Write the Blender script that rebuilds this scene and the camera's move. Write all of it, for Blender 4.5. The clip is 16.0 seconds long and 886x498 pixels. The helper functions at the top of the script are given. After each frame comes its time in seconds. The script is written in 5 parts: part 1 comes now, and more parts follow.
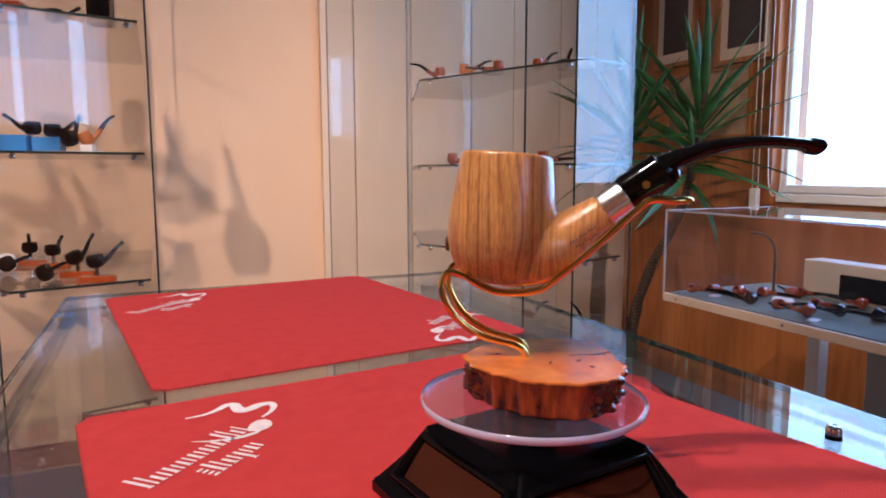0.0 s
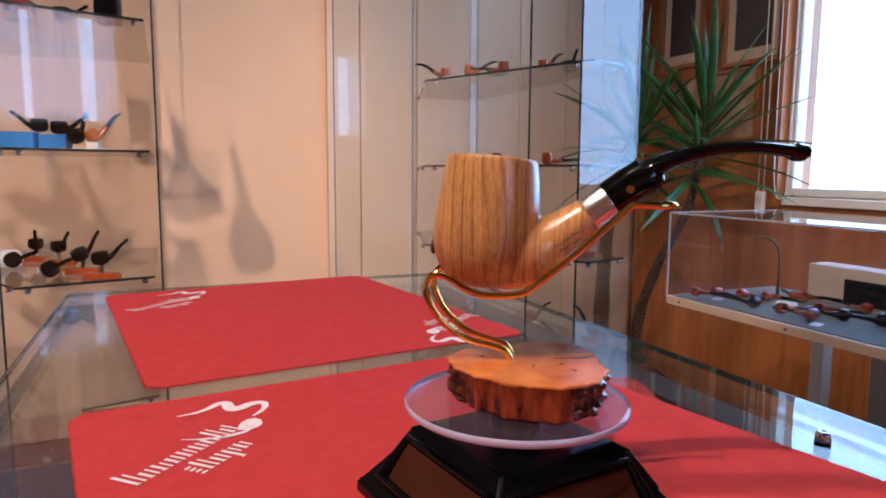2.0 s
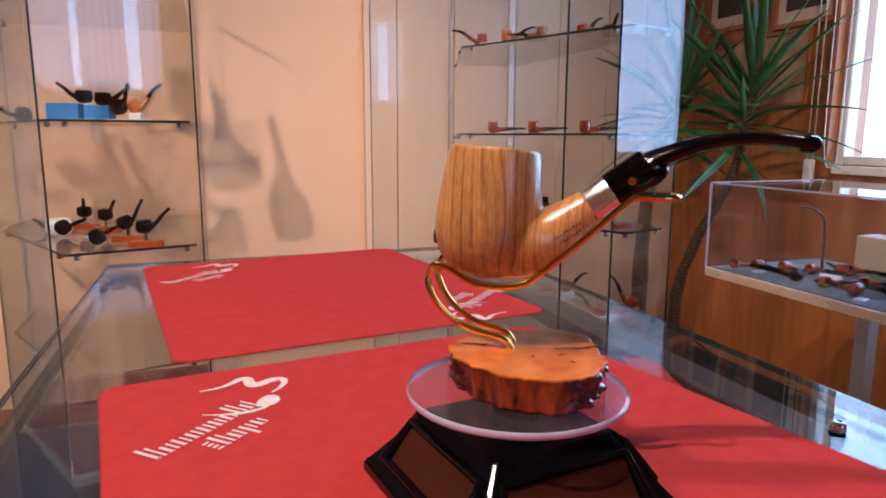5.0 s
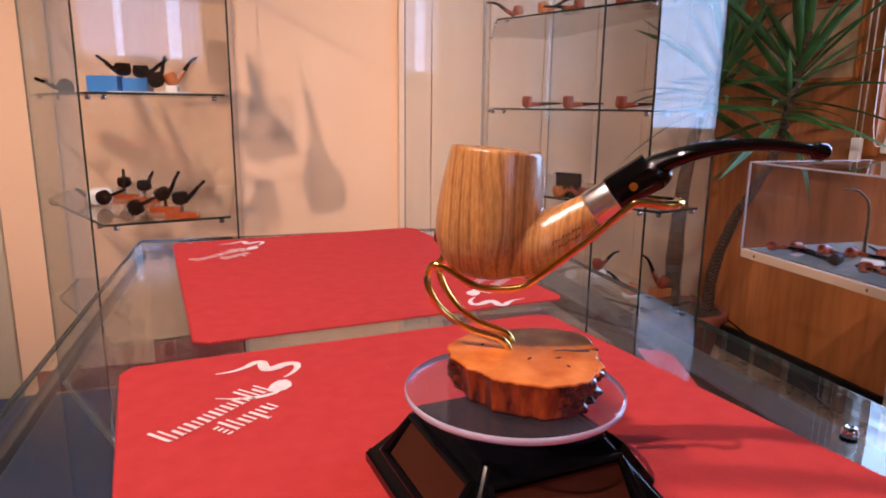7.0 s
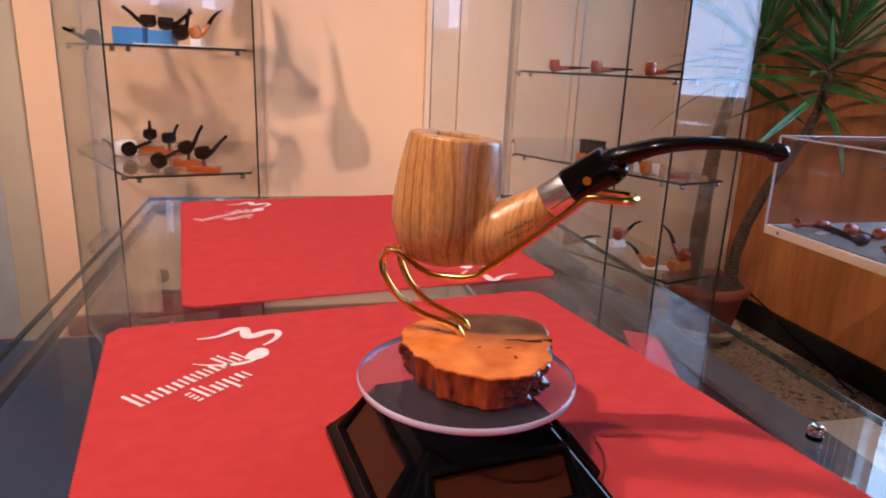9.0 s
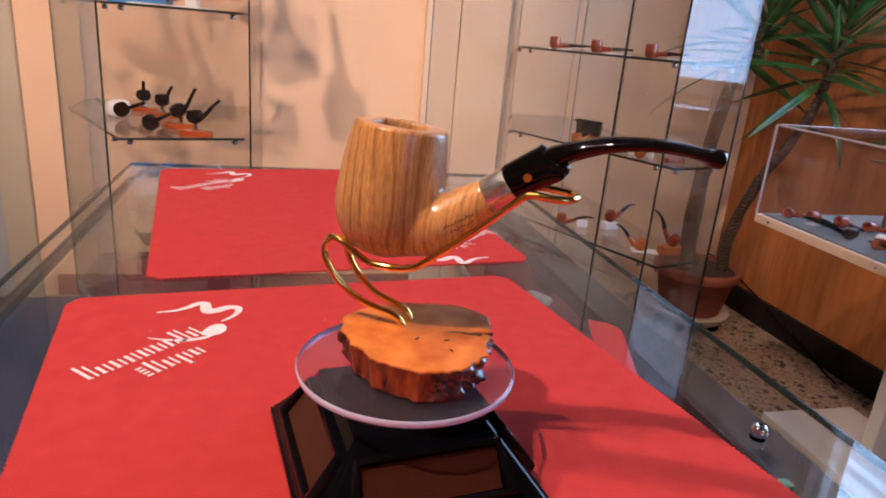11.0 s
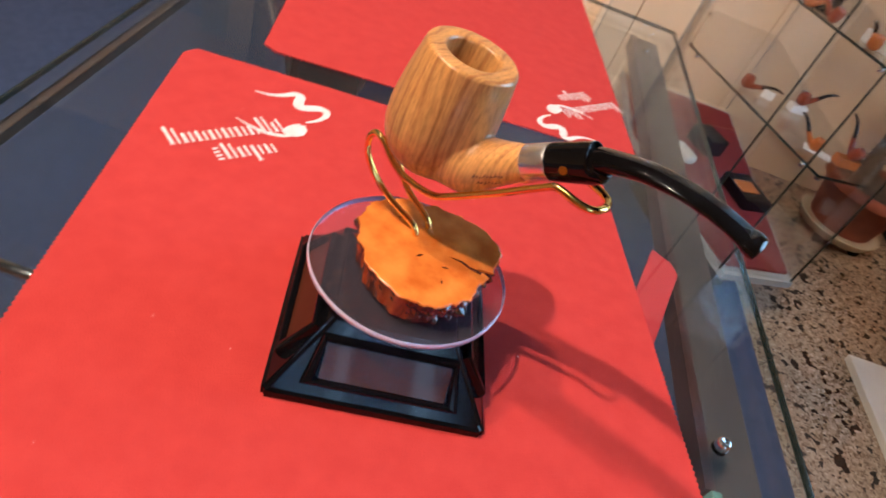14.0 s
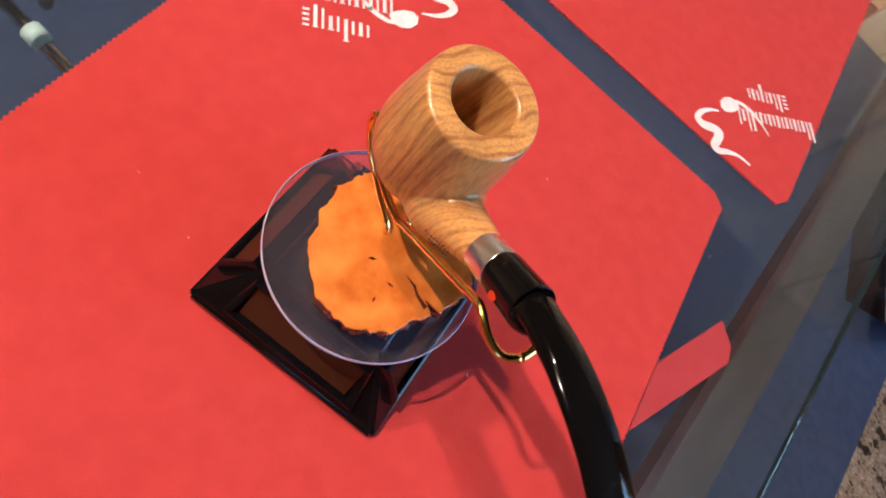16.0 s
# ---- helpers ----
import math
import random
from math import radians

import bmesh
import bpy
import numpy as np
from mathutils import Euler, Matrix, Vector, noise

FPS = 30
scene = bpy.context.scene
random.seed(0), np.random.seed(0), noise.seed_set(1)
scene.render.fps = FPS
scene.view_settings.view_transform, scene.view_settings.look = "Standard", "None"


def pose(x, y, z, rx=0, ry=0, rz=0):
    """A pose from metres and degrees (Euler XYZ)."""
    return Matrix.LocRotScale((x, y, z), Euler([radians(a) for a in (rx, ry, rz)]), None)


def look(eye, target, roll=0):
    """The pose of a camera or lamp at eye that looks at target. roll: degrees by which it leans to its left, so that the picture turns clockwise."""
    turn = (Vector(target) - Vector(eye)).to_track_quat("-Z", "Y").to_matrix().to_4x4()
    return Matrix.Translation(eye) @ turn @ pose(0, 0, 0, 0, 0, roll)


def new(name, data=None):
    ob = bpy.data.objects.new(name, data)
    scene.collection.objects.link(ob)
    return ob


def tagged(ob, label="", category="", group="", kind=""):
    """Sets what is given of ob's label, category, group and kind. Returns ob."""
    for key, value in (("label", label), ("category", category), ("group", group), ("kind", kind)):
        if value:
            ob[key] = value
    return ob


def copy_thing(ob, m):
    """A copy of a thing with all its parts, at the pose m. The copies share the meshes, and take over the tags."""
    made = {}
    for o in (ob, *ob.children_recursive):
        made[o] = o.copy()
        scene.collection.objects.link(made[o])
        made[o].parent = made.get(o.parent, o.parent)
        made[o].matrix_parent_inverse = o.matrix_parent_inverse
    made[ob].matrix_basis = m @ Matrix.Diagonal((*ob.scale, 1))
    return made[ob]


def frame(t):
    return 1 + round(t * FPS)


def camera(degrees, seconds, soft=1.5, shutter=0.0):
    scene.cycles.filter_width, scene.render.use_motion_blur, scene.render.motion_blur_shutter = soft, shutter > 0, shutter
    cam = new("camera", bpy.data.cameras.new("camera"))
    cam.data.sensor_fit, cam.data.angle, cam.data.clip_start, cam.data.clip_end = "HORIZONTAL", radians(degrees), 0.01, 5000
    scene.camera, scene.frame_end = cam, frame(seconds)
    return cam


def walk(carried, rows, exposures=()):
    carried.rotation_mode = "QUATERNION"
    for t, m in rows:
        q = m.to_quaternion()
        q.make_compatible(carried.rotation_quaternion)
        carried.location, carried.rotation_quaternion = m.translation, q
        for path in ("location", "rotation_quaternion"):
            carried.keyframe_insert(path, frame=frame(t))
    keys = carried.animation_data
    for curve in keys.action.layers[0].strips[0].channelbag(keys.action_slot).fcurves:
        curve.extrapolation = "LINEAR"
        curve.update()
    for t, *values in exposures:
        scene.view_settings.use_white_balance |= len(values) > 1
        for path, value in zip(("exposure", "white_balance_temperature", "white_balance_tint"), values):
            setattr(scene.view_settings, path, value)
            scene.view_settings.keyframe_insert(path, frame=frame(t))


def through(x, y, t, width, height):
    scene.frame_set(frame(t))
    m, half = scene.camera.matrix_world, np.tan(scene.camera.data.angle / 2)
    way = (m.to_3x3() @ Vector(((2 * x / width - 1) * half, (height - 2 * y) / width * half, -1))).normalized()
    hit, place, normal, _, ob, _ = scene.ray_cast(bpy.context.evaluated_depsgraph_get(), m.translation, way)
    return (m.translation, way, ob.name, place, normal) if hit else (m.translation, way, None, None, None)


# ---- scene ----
cam = camera(68.0, 16.0, soft=1.8, shutter=0.5)
PATH = [
    (0, (0.0183, 0.0015, 1.0434), (0.4120, 0.9133, 0.9267), -0.14),
    (0.5, (0.0190, -0.0000, 1.0463), (0.4103, 0.9135, 0.9348), 0.04),
    (1, (0.0210, -0.0012, 1.0444), (0.4105, 0.9127, 0.9298), 0.14),
    (1.5, (0.0246, -0.0022, 1.0438), (0.4123, 0.9124, 0.9290), 0.29),
    (2, (0.0259, -0.0030, 1.0446), (0.4107, 0.9125, 0.9278), 0.36),
    (2.5, (0.0258, -0.0033, 1.0452), (0.4041, 0.9139, 0.9198), 0.78),
    (3, (0.0275, -0.0043, 1.0507), (0.3906, 0.9169, 0.9113), 0.84),
    (3.5, (0.0281, -0.0067, 1.0540), (0.3862, 0.9159, 0.9107), 0.56),
    (4, (0.0311, -0.0074, 1.0539), (0.3798, 0.9177, 0.9032), 0.28),
    (6.5, (0.0524, -0.0124, 1.0628), (0.3382, 0.9250, 0.8639), 0.62),
    (7, (0.0551, -0.0122, 1.0668), (0.3270, 0.9267, 0.8559), 0.67),
    (7.5, (0.0621, -0.0155, 1.0684), (0.3249, 0.9242, 0.8491), 0.72),
    (8, (0.0708, -0.0169, 1.0725), (0.3232, 0.9230, 0.8427), 1.01),
    (8.5, (0.0785, -0.0169, 1.0743), (0.3188, 0.9209, 0.8239), 1.81),
    (9, (0.0849, -0.0167, 1.0781), (0.3130, 0.9183, 0.8066), 2.36),
    (11.5, (0.1169, -0.0179, 1.0905), (0.3414, 0.8932, 0.7447), 6.42),
    (12, (0.1273, -0.0117, 1.0956), (0.3320, 0.8807, 0.6933), 9.61),
    (12.5, (0.1332, 0.0014, 1.0995), (0.3278, 0.8691, 0.6421), 13.16),
    (13, (0.1403, 0.0040, 1.1187), (0.2989, 0.8452, 0.6018), 16.32),
    (13.5, (0.1490, 0.0044, 1.1342), (0.2777, 0.8240, 0.5760), 17.97),
    (14, (0.1438, 0.0093, 1.1529), (0.2299, 0.7704, 0.5100), 23.84),
    (14.5, (0.1549, 0.0246, 1.1788), (0.1919, 0.7207, 0.4617), 28.88),
    (15, (0.1689, 0.0565, 1.1995), (0.1983, 0.6857, 0.4228), 36.72),
    (15.5, (0.1713, 0.0852, 1.2018), (0.1987, 0.6435, 0.3726), 42.91),
    (16, (0.1716, 0.1145, 1.1979), (0.1866, 0.6086, 0.3287), 48.46),
]
walk(cam, [(t, look(eye, target, roll)) for t, eye, target, roll in PATH], exposures=[(0, -0.27, 5530, 22), (4, -0.37, 5640, 23), (6.5, -0.16, 6070, 32), (9, -0.14, 6080, 30), (11.5, -0.05, 6020, 25), (14, 0.24, 5820, 11), (15, 0.28, 5760, 10), (16, 0.17, 5700, 10)])

scene.cycles.transparent_max_bounces = 32

# ---- light ----
world = bpy.data.worlds.new("sky")
scene.world = world
world.use_nodes = True
wn = world.node_tree
sky = wn.nodes.new("ShaderNodeTexSky")
sky.sky_type = 'NISHITA'
sky.sun_disc = False
sky.sun_elevation = radians(38)
sky.sun_rotation = radians(120)
wn.nodes["Background"].inputs["Strength"].default_value = 0.12
wn.links.new(sky.outputs[0], wn.nodes["Background"].inputs["Color"])


def downlight(name, x, y, power):
    """A small warm bulb in a shade under the ceiling, open downwards."""
    data = bpy.data.lights.new(name, 'SPOT')
    data.shadow_soft_size, data.energy, data.color = 0.022, power, WARM
    data.spot_size, data.spot_blend = radians(146), 0.35
    new(name, data).location = (x, y, 2.66)


WARM = (1.0, 0.76, 0.53)
# the warm ceiling bulbs and the spot on the far wall
downlight("ceiling_bulb_light", -0.72, -0.27, 162)
downlight("ceiling_bulb_light", -0.78, 0.26, 94)
spot = bpy.data.lights.new("warm_spot_light", 'SPOT')
spot.energy, spot.color, spot.shadow_soft_size, spot.spot_size, spot.spot_blend = 268, WARM, 0.004, radians(39), 0.7
new("warm_spot_light", spot).matrix_world = look((-0.30, -0.90, 2.60), (-0.02, 2.6, 1.10))
# added spot that brightens the panelled wall, no lamp known there
side = bpy.data.lights.new("warm_spot_light", 'SPOT')
side.energy, side.color, side.shadow_soft_size, side.spot_size, side.spot_blend = 158, WARM, 0.03, radians(46), 0.8
new("warm_spot_light", side).matrix_world = look((0.62, -0.30, 2.60), (2.10, 1.25, 1.20))
# added spot that warms the corner cabinet, whose glass mirrors several small lamps
corner = bpy.data.lights.new("warm_spot_light", 'SPOT')
corner.energy, corner.color, corner.shadow_soft_size, corner.spot_size, corner.spot_blend = 90, WARM, 0.03, radians(44), 0.8
new("warm_spot_light", corner).matrix_world = look((0.55, 0.20, 2.60), (1.02, 2.40, 1.46))


# ---- materials ----
def material(name, colour, rough=0.5, metal=0.0, second=None, scale=20.0, detail=4.0, bump=0.0, bump_scale=None, coords="Object", spec=0.5, stretch=None, coat=0.0):
    """A surface with two tones mixed by noise at a real size, and a fine relief."""
    m = bpy.data.materials.new(name)
    m.use_nodes = True
    nt = m.node_tree
    p = nt.nodes["Principled BSDF"]
    p.inputs["Base Color"].default_value = (*colour, 1)
    p.inputs["Roughness"].default_value = rough
    p.inputs["Metallic"].default_value = metal
    p.inputs["Specular IOR Level"].default_value = spec
    p.inputs["Coat Weight"].default_value = coat
    p.inputs["Coat Roughness"].default_value = 0.08
    tc = nt.nodes.new("ShaderNodeTexCoord")
    mp = nt.nodes.new("ShaderNodeMapping")
    nt.links.new(tc.outputs[coords], mp.inputs[0])
    if stretch:
        mp.inputs["Scale"].default_value = stretch
    if second:
        n1 = nt.nodes.new("ShaderNodeTexNoise")
        n1.inputs["Scale"].default_value = scale
        n1.inputs["Detail"].default_value = detail
        nt.links.new(mp.outputs[0], n1.inputs["Vector"])
        ramp = nt.nodes.new("ShaderNodeValToRGB")
        ramp.color_ramp.elements[0].position, ramp.color_ramp.elements[1].position = 0.32, 0.68
        ramp.color_ramp.elements[0].color = (*colour, 1)
        ramp.color_ramp.elements[1].color = (*second, 1)
        nt.links.new(n1.outputs["Fac"], ramp.inputs[0])
        nt.links.new(ramp.outputs[0], p.inputs["Base Color"])
    if bump:
        n2 = nt.nodes.new("ShaderNodeTexNoise")
        n2.inputs["Scale"].default_value = bump_scale or scale * 8
        n2.inputs["Detail"].default_value = 5
        nt.links.new(mp.outputs[0], n2.inputs["Vector"])
        b = nt.nodes.new("ShaderNodeBump")
        b.inputs["Strength"].default_value = bump
        b.inputs["Distance"].default_value = 0.002
        nt.links.new(n2.outputs["Fac"], b.inputs["Height"])
        nt.links.new(b.outputs[0], p.inputs["Normal"])
    return m


def glass_material(name, colour=(0.93, 0.98, 0.96), rough=0.0, sheen=0.04):
    """Thin clear glass: lets light straight through and mirrors by Fresnel."""
    m = bpy.data.materials.new(name)
    m.use_nodes = True
    nt = m.node_tree
    nt.nodes.remove(nt.nodes["Principled BSDF"])
    out = nt.nodes["Material Output"]
    lw = nt.nodes.new("ShaderNodeLayerWeight")
    lw.inputs["Blend"].default_value = 0.5
    power = nt.nodes.new("ShaderNodeMath")
    power.operation = 'POWER'
    power.inputs[1].default_value = 5.0
    nt.links.new(lw.outputs["Facing"], power.inputs[0])
    fres = nt.nodes.new("ShaderNodeMath")
    fres.operation = 'MULTIPLY_ADD'
    fres.inputs[1].default_value, fres.inputs[2].default_value = 0.96, sheen
    nt.links.new(power.outputs[0], fres.inputs[0])
    tr = nt.nodes.new("ShaderNodeBsdfTransparent")
    tr.inputs[0].default_value = (*colour, 1)
    gl = nt.nodes.new("ShaderNodeBsdfGlossy")
    gl.inputs["Roughness"].default_value = rough
    mix = nt.nodes.new("ShaderNodeMixShader")
    nt.links.new(fres.outputs[0], mix.inputs[0])
    nt.links.new(tr.outputs[0], mix.inputs[1])
    nt.links.new(gl.outputs[0], mix.inputs[2])
    nt.links.new(mix.outputs[0], out.inputs[0])
    return m


def hazy_material(name, colour, haze, clear=(0.90, 0.87, 0.95), sheen=0.04):
    """Clear glass or acrylic with a faint milky tint, painted sheen or film of dust."""
    m = glass_material(name, clear, 0.0, sheen)
    nt = m.node_tree
    out = nt.nodes["Material Output"]
    before = out.inputs[0].links[0].from_socket
    d = nt.nodes.new("ShaderNodeBsdfDiffuse")
    d.inputs[0].default_value = (*colour, 1)
    mix = nt.nodes.new("ShaderNodeMixShader")
    mix.inputs[0].default_value = haze
    nt.links.new(before, mix.inputs[1])
    nt.links.new(d.outputs[0], mix.inputs[2])
    nt.links.new(mix.outputs[0], out.inputs[0])
    return m


def glow_material(name, colour, strength):
    m = bpy.data.materials.new(name)
    m.use_nodes = True
    nt = m.node_tree
    e = nt.nodes.new("ShaderNodeEmission")
    e.inputs[0].default_value, e.inputs[1].default_value = (*colour, 1), strength
    nt.links.new(e.outputs[0], nt.nodes["Material Output"].inputs[0])
    return m


M_SCRAP = material("light_red_felt", (0.46, 0.038, 0.045), 0.9, second=(0.50, 0.046, 0.054), scale=60, bump=0.4, bump_scale=1500, spec=0.1)
M_FELT = material("red_felt", (0.495, 0.043, 0.039), 0.95, second=(0.54, 0.051, 0.046), scale=80, detail=10.0, bump=0.5, bump_scale=1500, spec=0.1)
M_PRINT = material("white_print", (0.82, 0.74, 0.72), 0.8, second=(0.72, 0.6, 0.58), scale=300, bump=0.3, bump_scale=1500)
M_BLACK = material("black_gloss_plastic", (0.0035, 0.0035, 0.0045), 0.08, spec=0.18, bump=0.02, bump_scale=60)
M_VULCANITE = material("polished_black_stem", (0.003, 0.0025, 0.0025), 0.06, spec=0.34, bump=0.02, bump_scale=90)
M_EBONITE = material("glossy_black_bowl", (0.003, 0.0027, 0.0027), 0.05, spec=0.26, bump=0.03, bump_scale=90)
M_SOLAR = material("brown_solar_cell", (0.042, 0.012, 0.0065), 0.06, second=(0.052, 0.015, 0.008), scale=30, spec=0.13)
M_SILVER = material("silver_band", (0.90, 0.88, 0.85), 0.27, metal=1.0, bump=0.06, bump_scale=500)
M_BRASS = material("gold_wire", (0.98, 0.64, 0.17), 0.10, metal=1.0, bump=0.03, bump_scale=300)
M_CHROME = material("chrome", (0.78, 0.78, 0.78), 0.12, metal=1.0)
M_BARK = material("burl_bark", (0.009, 0.0022, 0.0014), 0.13, second=(0.15, 0.024, 0.005), scale=170, bump=0.40, bump_scale=420, coat=1.0)
M_BARE = material("bare_varnished_side", (0.040, 0.008, 0.003), 0.16, second=(0.36, 0.066, 0.009), scale=190, detail=3.0, bump=0.12, bump_scale=330, coat=0.55, stretch=(1, 1, 0.22))
M_SLAB = material("varnished_slab_top", (0.46, 0.100, 0.010), 0.22, second=(0.72, 0.225, 0.036), scale=75, detail=9.0, bump=0.10, bump_scale=160, spec=0.35, coat=0.22)
M_PEACH = material("peach_wall_paint", (0.78, 0.512, 0.316), 0.85, second=(0.80, 0.537, 0.336), scale=3, bump=0.15, bump_scale=120)
M_CREAM = material("cream_panel_paint", (0.70, 0.52, 0.355), 0.55, second=(0.75, 0.565, 0.395), scale=4, stretch=(6, 6, 0.6), bump=0.1, bump_scale=60)
M_TANCARD = material("tan_card", (0.34, 0.21, 0.115), 0.4, second=(0.52, 0.36, 0.22), scale=13, detail=7.0, spec=0.4)
M_OLIVEPAINT = material("olive_cream_paint", (0.46, 0.385, 0.265), 0.5, second=(0.50, 0.42, 0.295), scale=6, bump=0.05)
M_WHITE = material("white_paint", (0.75, 0.74, 0.70), 0.45, second=(0.7, 0.68, 0.63), scale=8, bump=0.05)
M_CEILING = material("ceiling_boards", (0.11, 0.090, 0.075), 0.7, second=(0.085, 0.070, 0.058), scale=4, bump=0.05)
M_GREY = material("grey_paint", (0.42, 0.43, 0.42), 0.5, second=(0.36, 0.37, 0.36), scale=8, bump=0.05)
M_CARPET = material("blue_carpet", (0.064, 0.088, 0.165), 0.95, second=(0.080, 0.106, 0.195), scale=40, bump=0.8, bump_scale=900, spec=0.1)
M_RAIL = material("dark_grey_rail", (0.042, 0.035, 0.032), 0.5, second=(0.060, 0.050, 0.046), scale=14, stretch=(6, 1, 6), bump=0.1, spec=0.2)
M_LIP = material("red_brown_lip", (0.030, 0.010, 0.007), 0.4, second=(0.045, 0.015, 0.010), scale=30, bump=0.1)
M_PLINTH = material("black_plinth", (0.008, 0.007, 0.007), 0.6, second=(0.013, 0.011, 0.010), scale=9, bump=0.1, spec=0.2)
M_DARKWOOD = material("dark_brown_wood", (0.04, 0.028, 0.022), 0.4, second=(0.06, 0.04, 0.032), scale=14, stretch=(6, 1, 6), bump=0.1)
M_TERRACOTTA = material("terracotta", (0.20, 0.048, 0.024), 0.8, second=(0.26, 0.068, 0.034), scale=18, bump=0.2)
M_SOIL = material("soil", (0.03, 0.02, 0.013), 0.95, second=(0.06, 0.04, 0.025), scale=60, bump=0.9)
M_TRUNK = material("yucca_bark", (0.036, 0.021, 0.013), 0.9, second=(0.085, 0.054, 0.034), scale=40, stretch=(1, 1, 3), bump=0.9)
M_SCAR = material("leaf_scar_bark", (0.035, 0.019, 0.012), 0.85, second=(0.18, 0.115, 0.075), scale=70, bump=0.5)
M_LEAF = material("yucca_leaf", (0.017, 0.062, 0.016), 0.35, second=(0.038, 0.125, 0.026), scale=14, bump=0.1)
M_DRYLEAF = material("dry_leaf", (0.28, 0.13, 0.055), 0.7, second=(0.36, 0.19, 0.09), scale=20, bump=0.2)
M_GLASS = hazy_material("counter_glass", (0.72, 0.72, 0.74), 0.005, (0.955, 0.98, 0.975), 0.05)
M_PANE = glass_material("cabinet_glass", (0.962, 0.966, 0.964), 0.0, 0.042)
M_SIDEPANE = glass_material("cabinet_door_glass", (0.945, 0.955, 0.96), 0.0, 0.060)
M_ACRYLIC = glass_material("clear_acrylic", (0.93, 0.93, 0.98))
# the plate's diffuse haze is partly painted in for pale reflections
M_PLATE = hazy_material("tinted_acrylic_plate", (0.66, 0.58, 0.72), 0.026)
M_GLASSEDGE = material("glass_edge", (0.014, 0.024, 0.022), 0.15, spec=0.6)
M_GLASSPALE = material("pale_glass_joint", (0.26, 0.25, 0.24), 0.2, second=(0.21, 0.21, 0.20), scale=9)
M_BRIAR = material("red_briar", (0.18, 0.025, 0.009), 0.22, second=(0.28, 0.050, 0.015), scale=60, coat=0.5)
M_BRIARLIGHT = material("orange_briar", (0.40, 0.105, 0.024), 0.25, second=(0.48, 0.145, 0.034), scale=60, coat=0.5)
M_STAND = material("red_orange_varnish", (0.36, 0.060, 0.011), 0.25, second=(0.44, 0.082, 0.016), scale=60, coat=0.5)
M_MEER = material("white_block", (0.78, 0.76, 0.72), 0.35, second=(0.7, 0.68, 0.63), scale=30)
M_BLUEBOX = material("blue_card", (0.03, 0.20, 0.52), 0.4, second=(0.04, 0.24, 0.58), scale=20)
M_REDLINING = material("dark_red_lining", (0.16, 0.008, 0.011), 0.9, second=(0.21, 0.012, 0.015), scale=30, bump=0.4)
M_FABRIC = material("grey_green_felt", (0.135, 0.165, 0.140), 0.95, second=(0.175, 0.205, 0.175), scale=40, bump=0.5)
M_DAY = glow_material("daylight_sky", (0.46, 0.73, 1.0), 8.2)


def sheer_material(name, colour, through):
    """Thin cloth that lets part of the light pass, scattered."""
    m = bpy.data.materials.new(name)
    m.use_nodes = True
    nt = m.node_tree
    nt.nodes.remove(nt.nodes["Principled BSDF"])
    d, t = nt.nodes.new("ShaderNodeBsdfDiffuse"), nt.nodes.new("ShaderNodeBsdfTranslucent")
    d.inputs[0].default_value = t.inputs[0].default_value = (*colour, 1)
    mix = nt.nodes.new("ShaderNodeMixShader")
    mix.inputs[0].default_value = through
    nt.links.new(d.outputs[0], mix.inputs[1])
    nt.links.new(t.outputs[0], mix.inputs[2])
    nt.links.new(mix.outputs[0], nt.nodes["Material Output"].inputs[0])
    return m


M_SHEER = sheer_material("sheer_curtain", (0.90, 0.92, 0.95), 0.75)


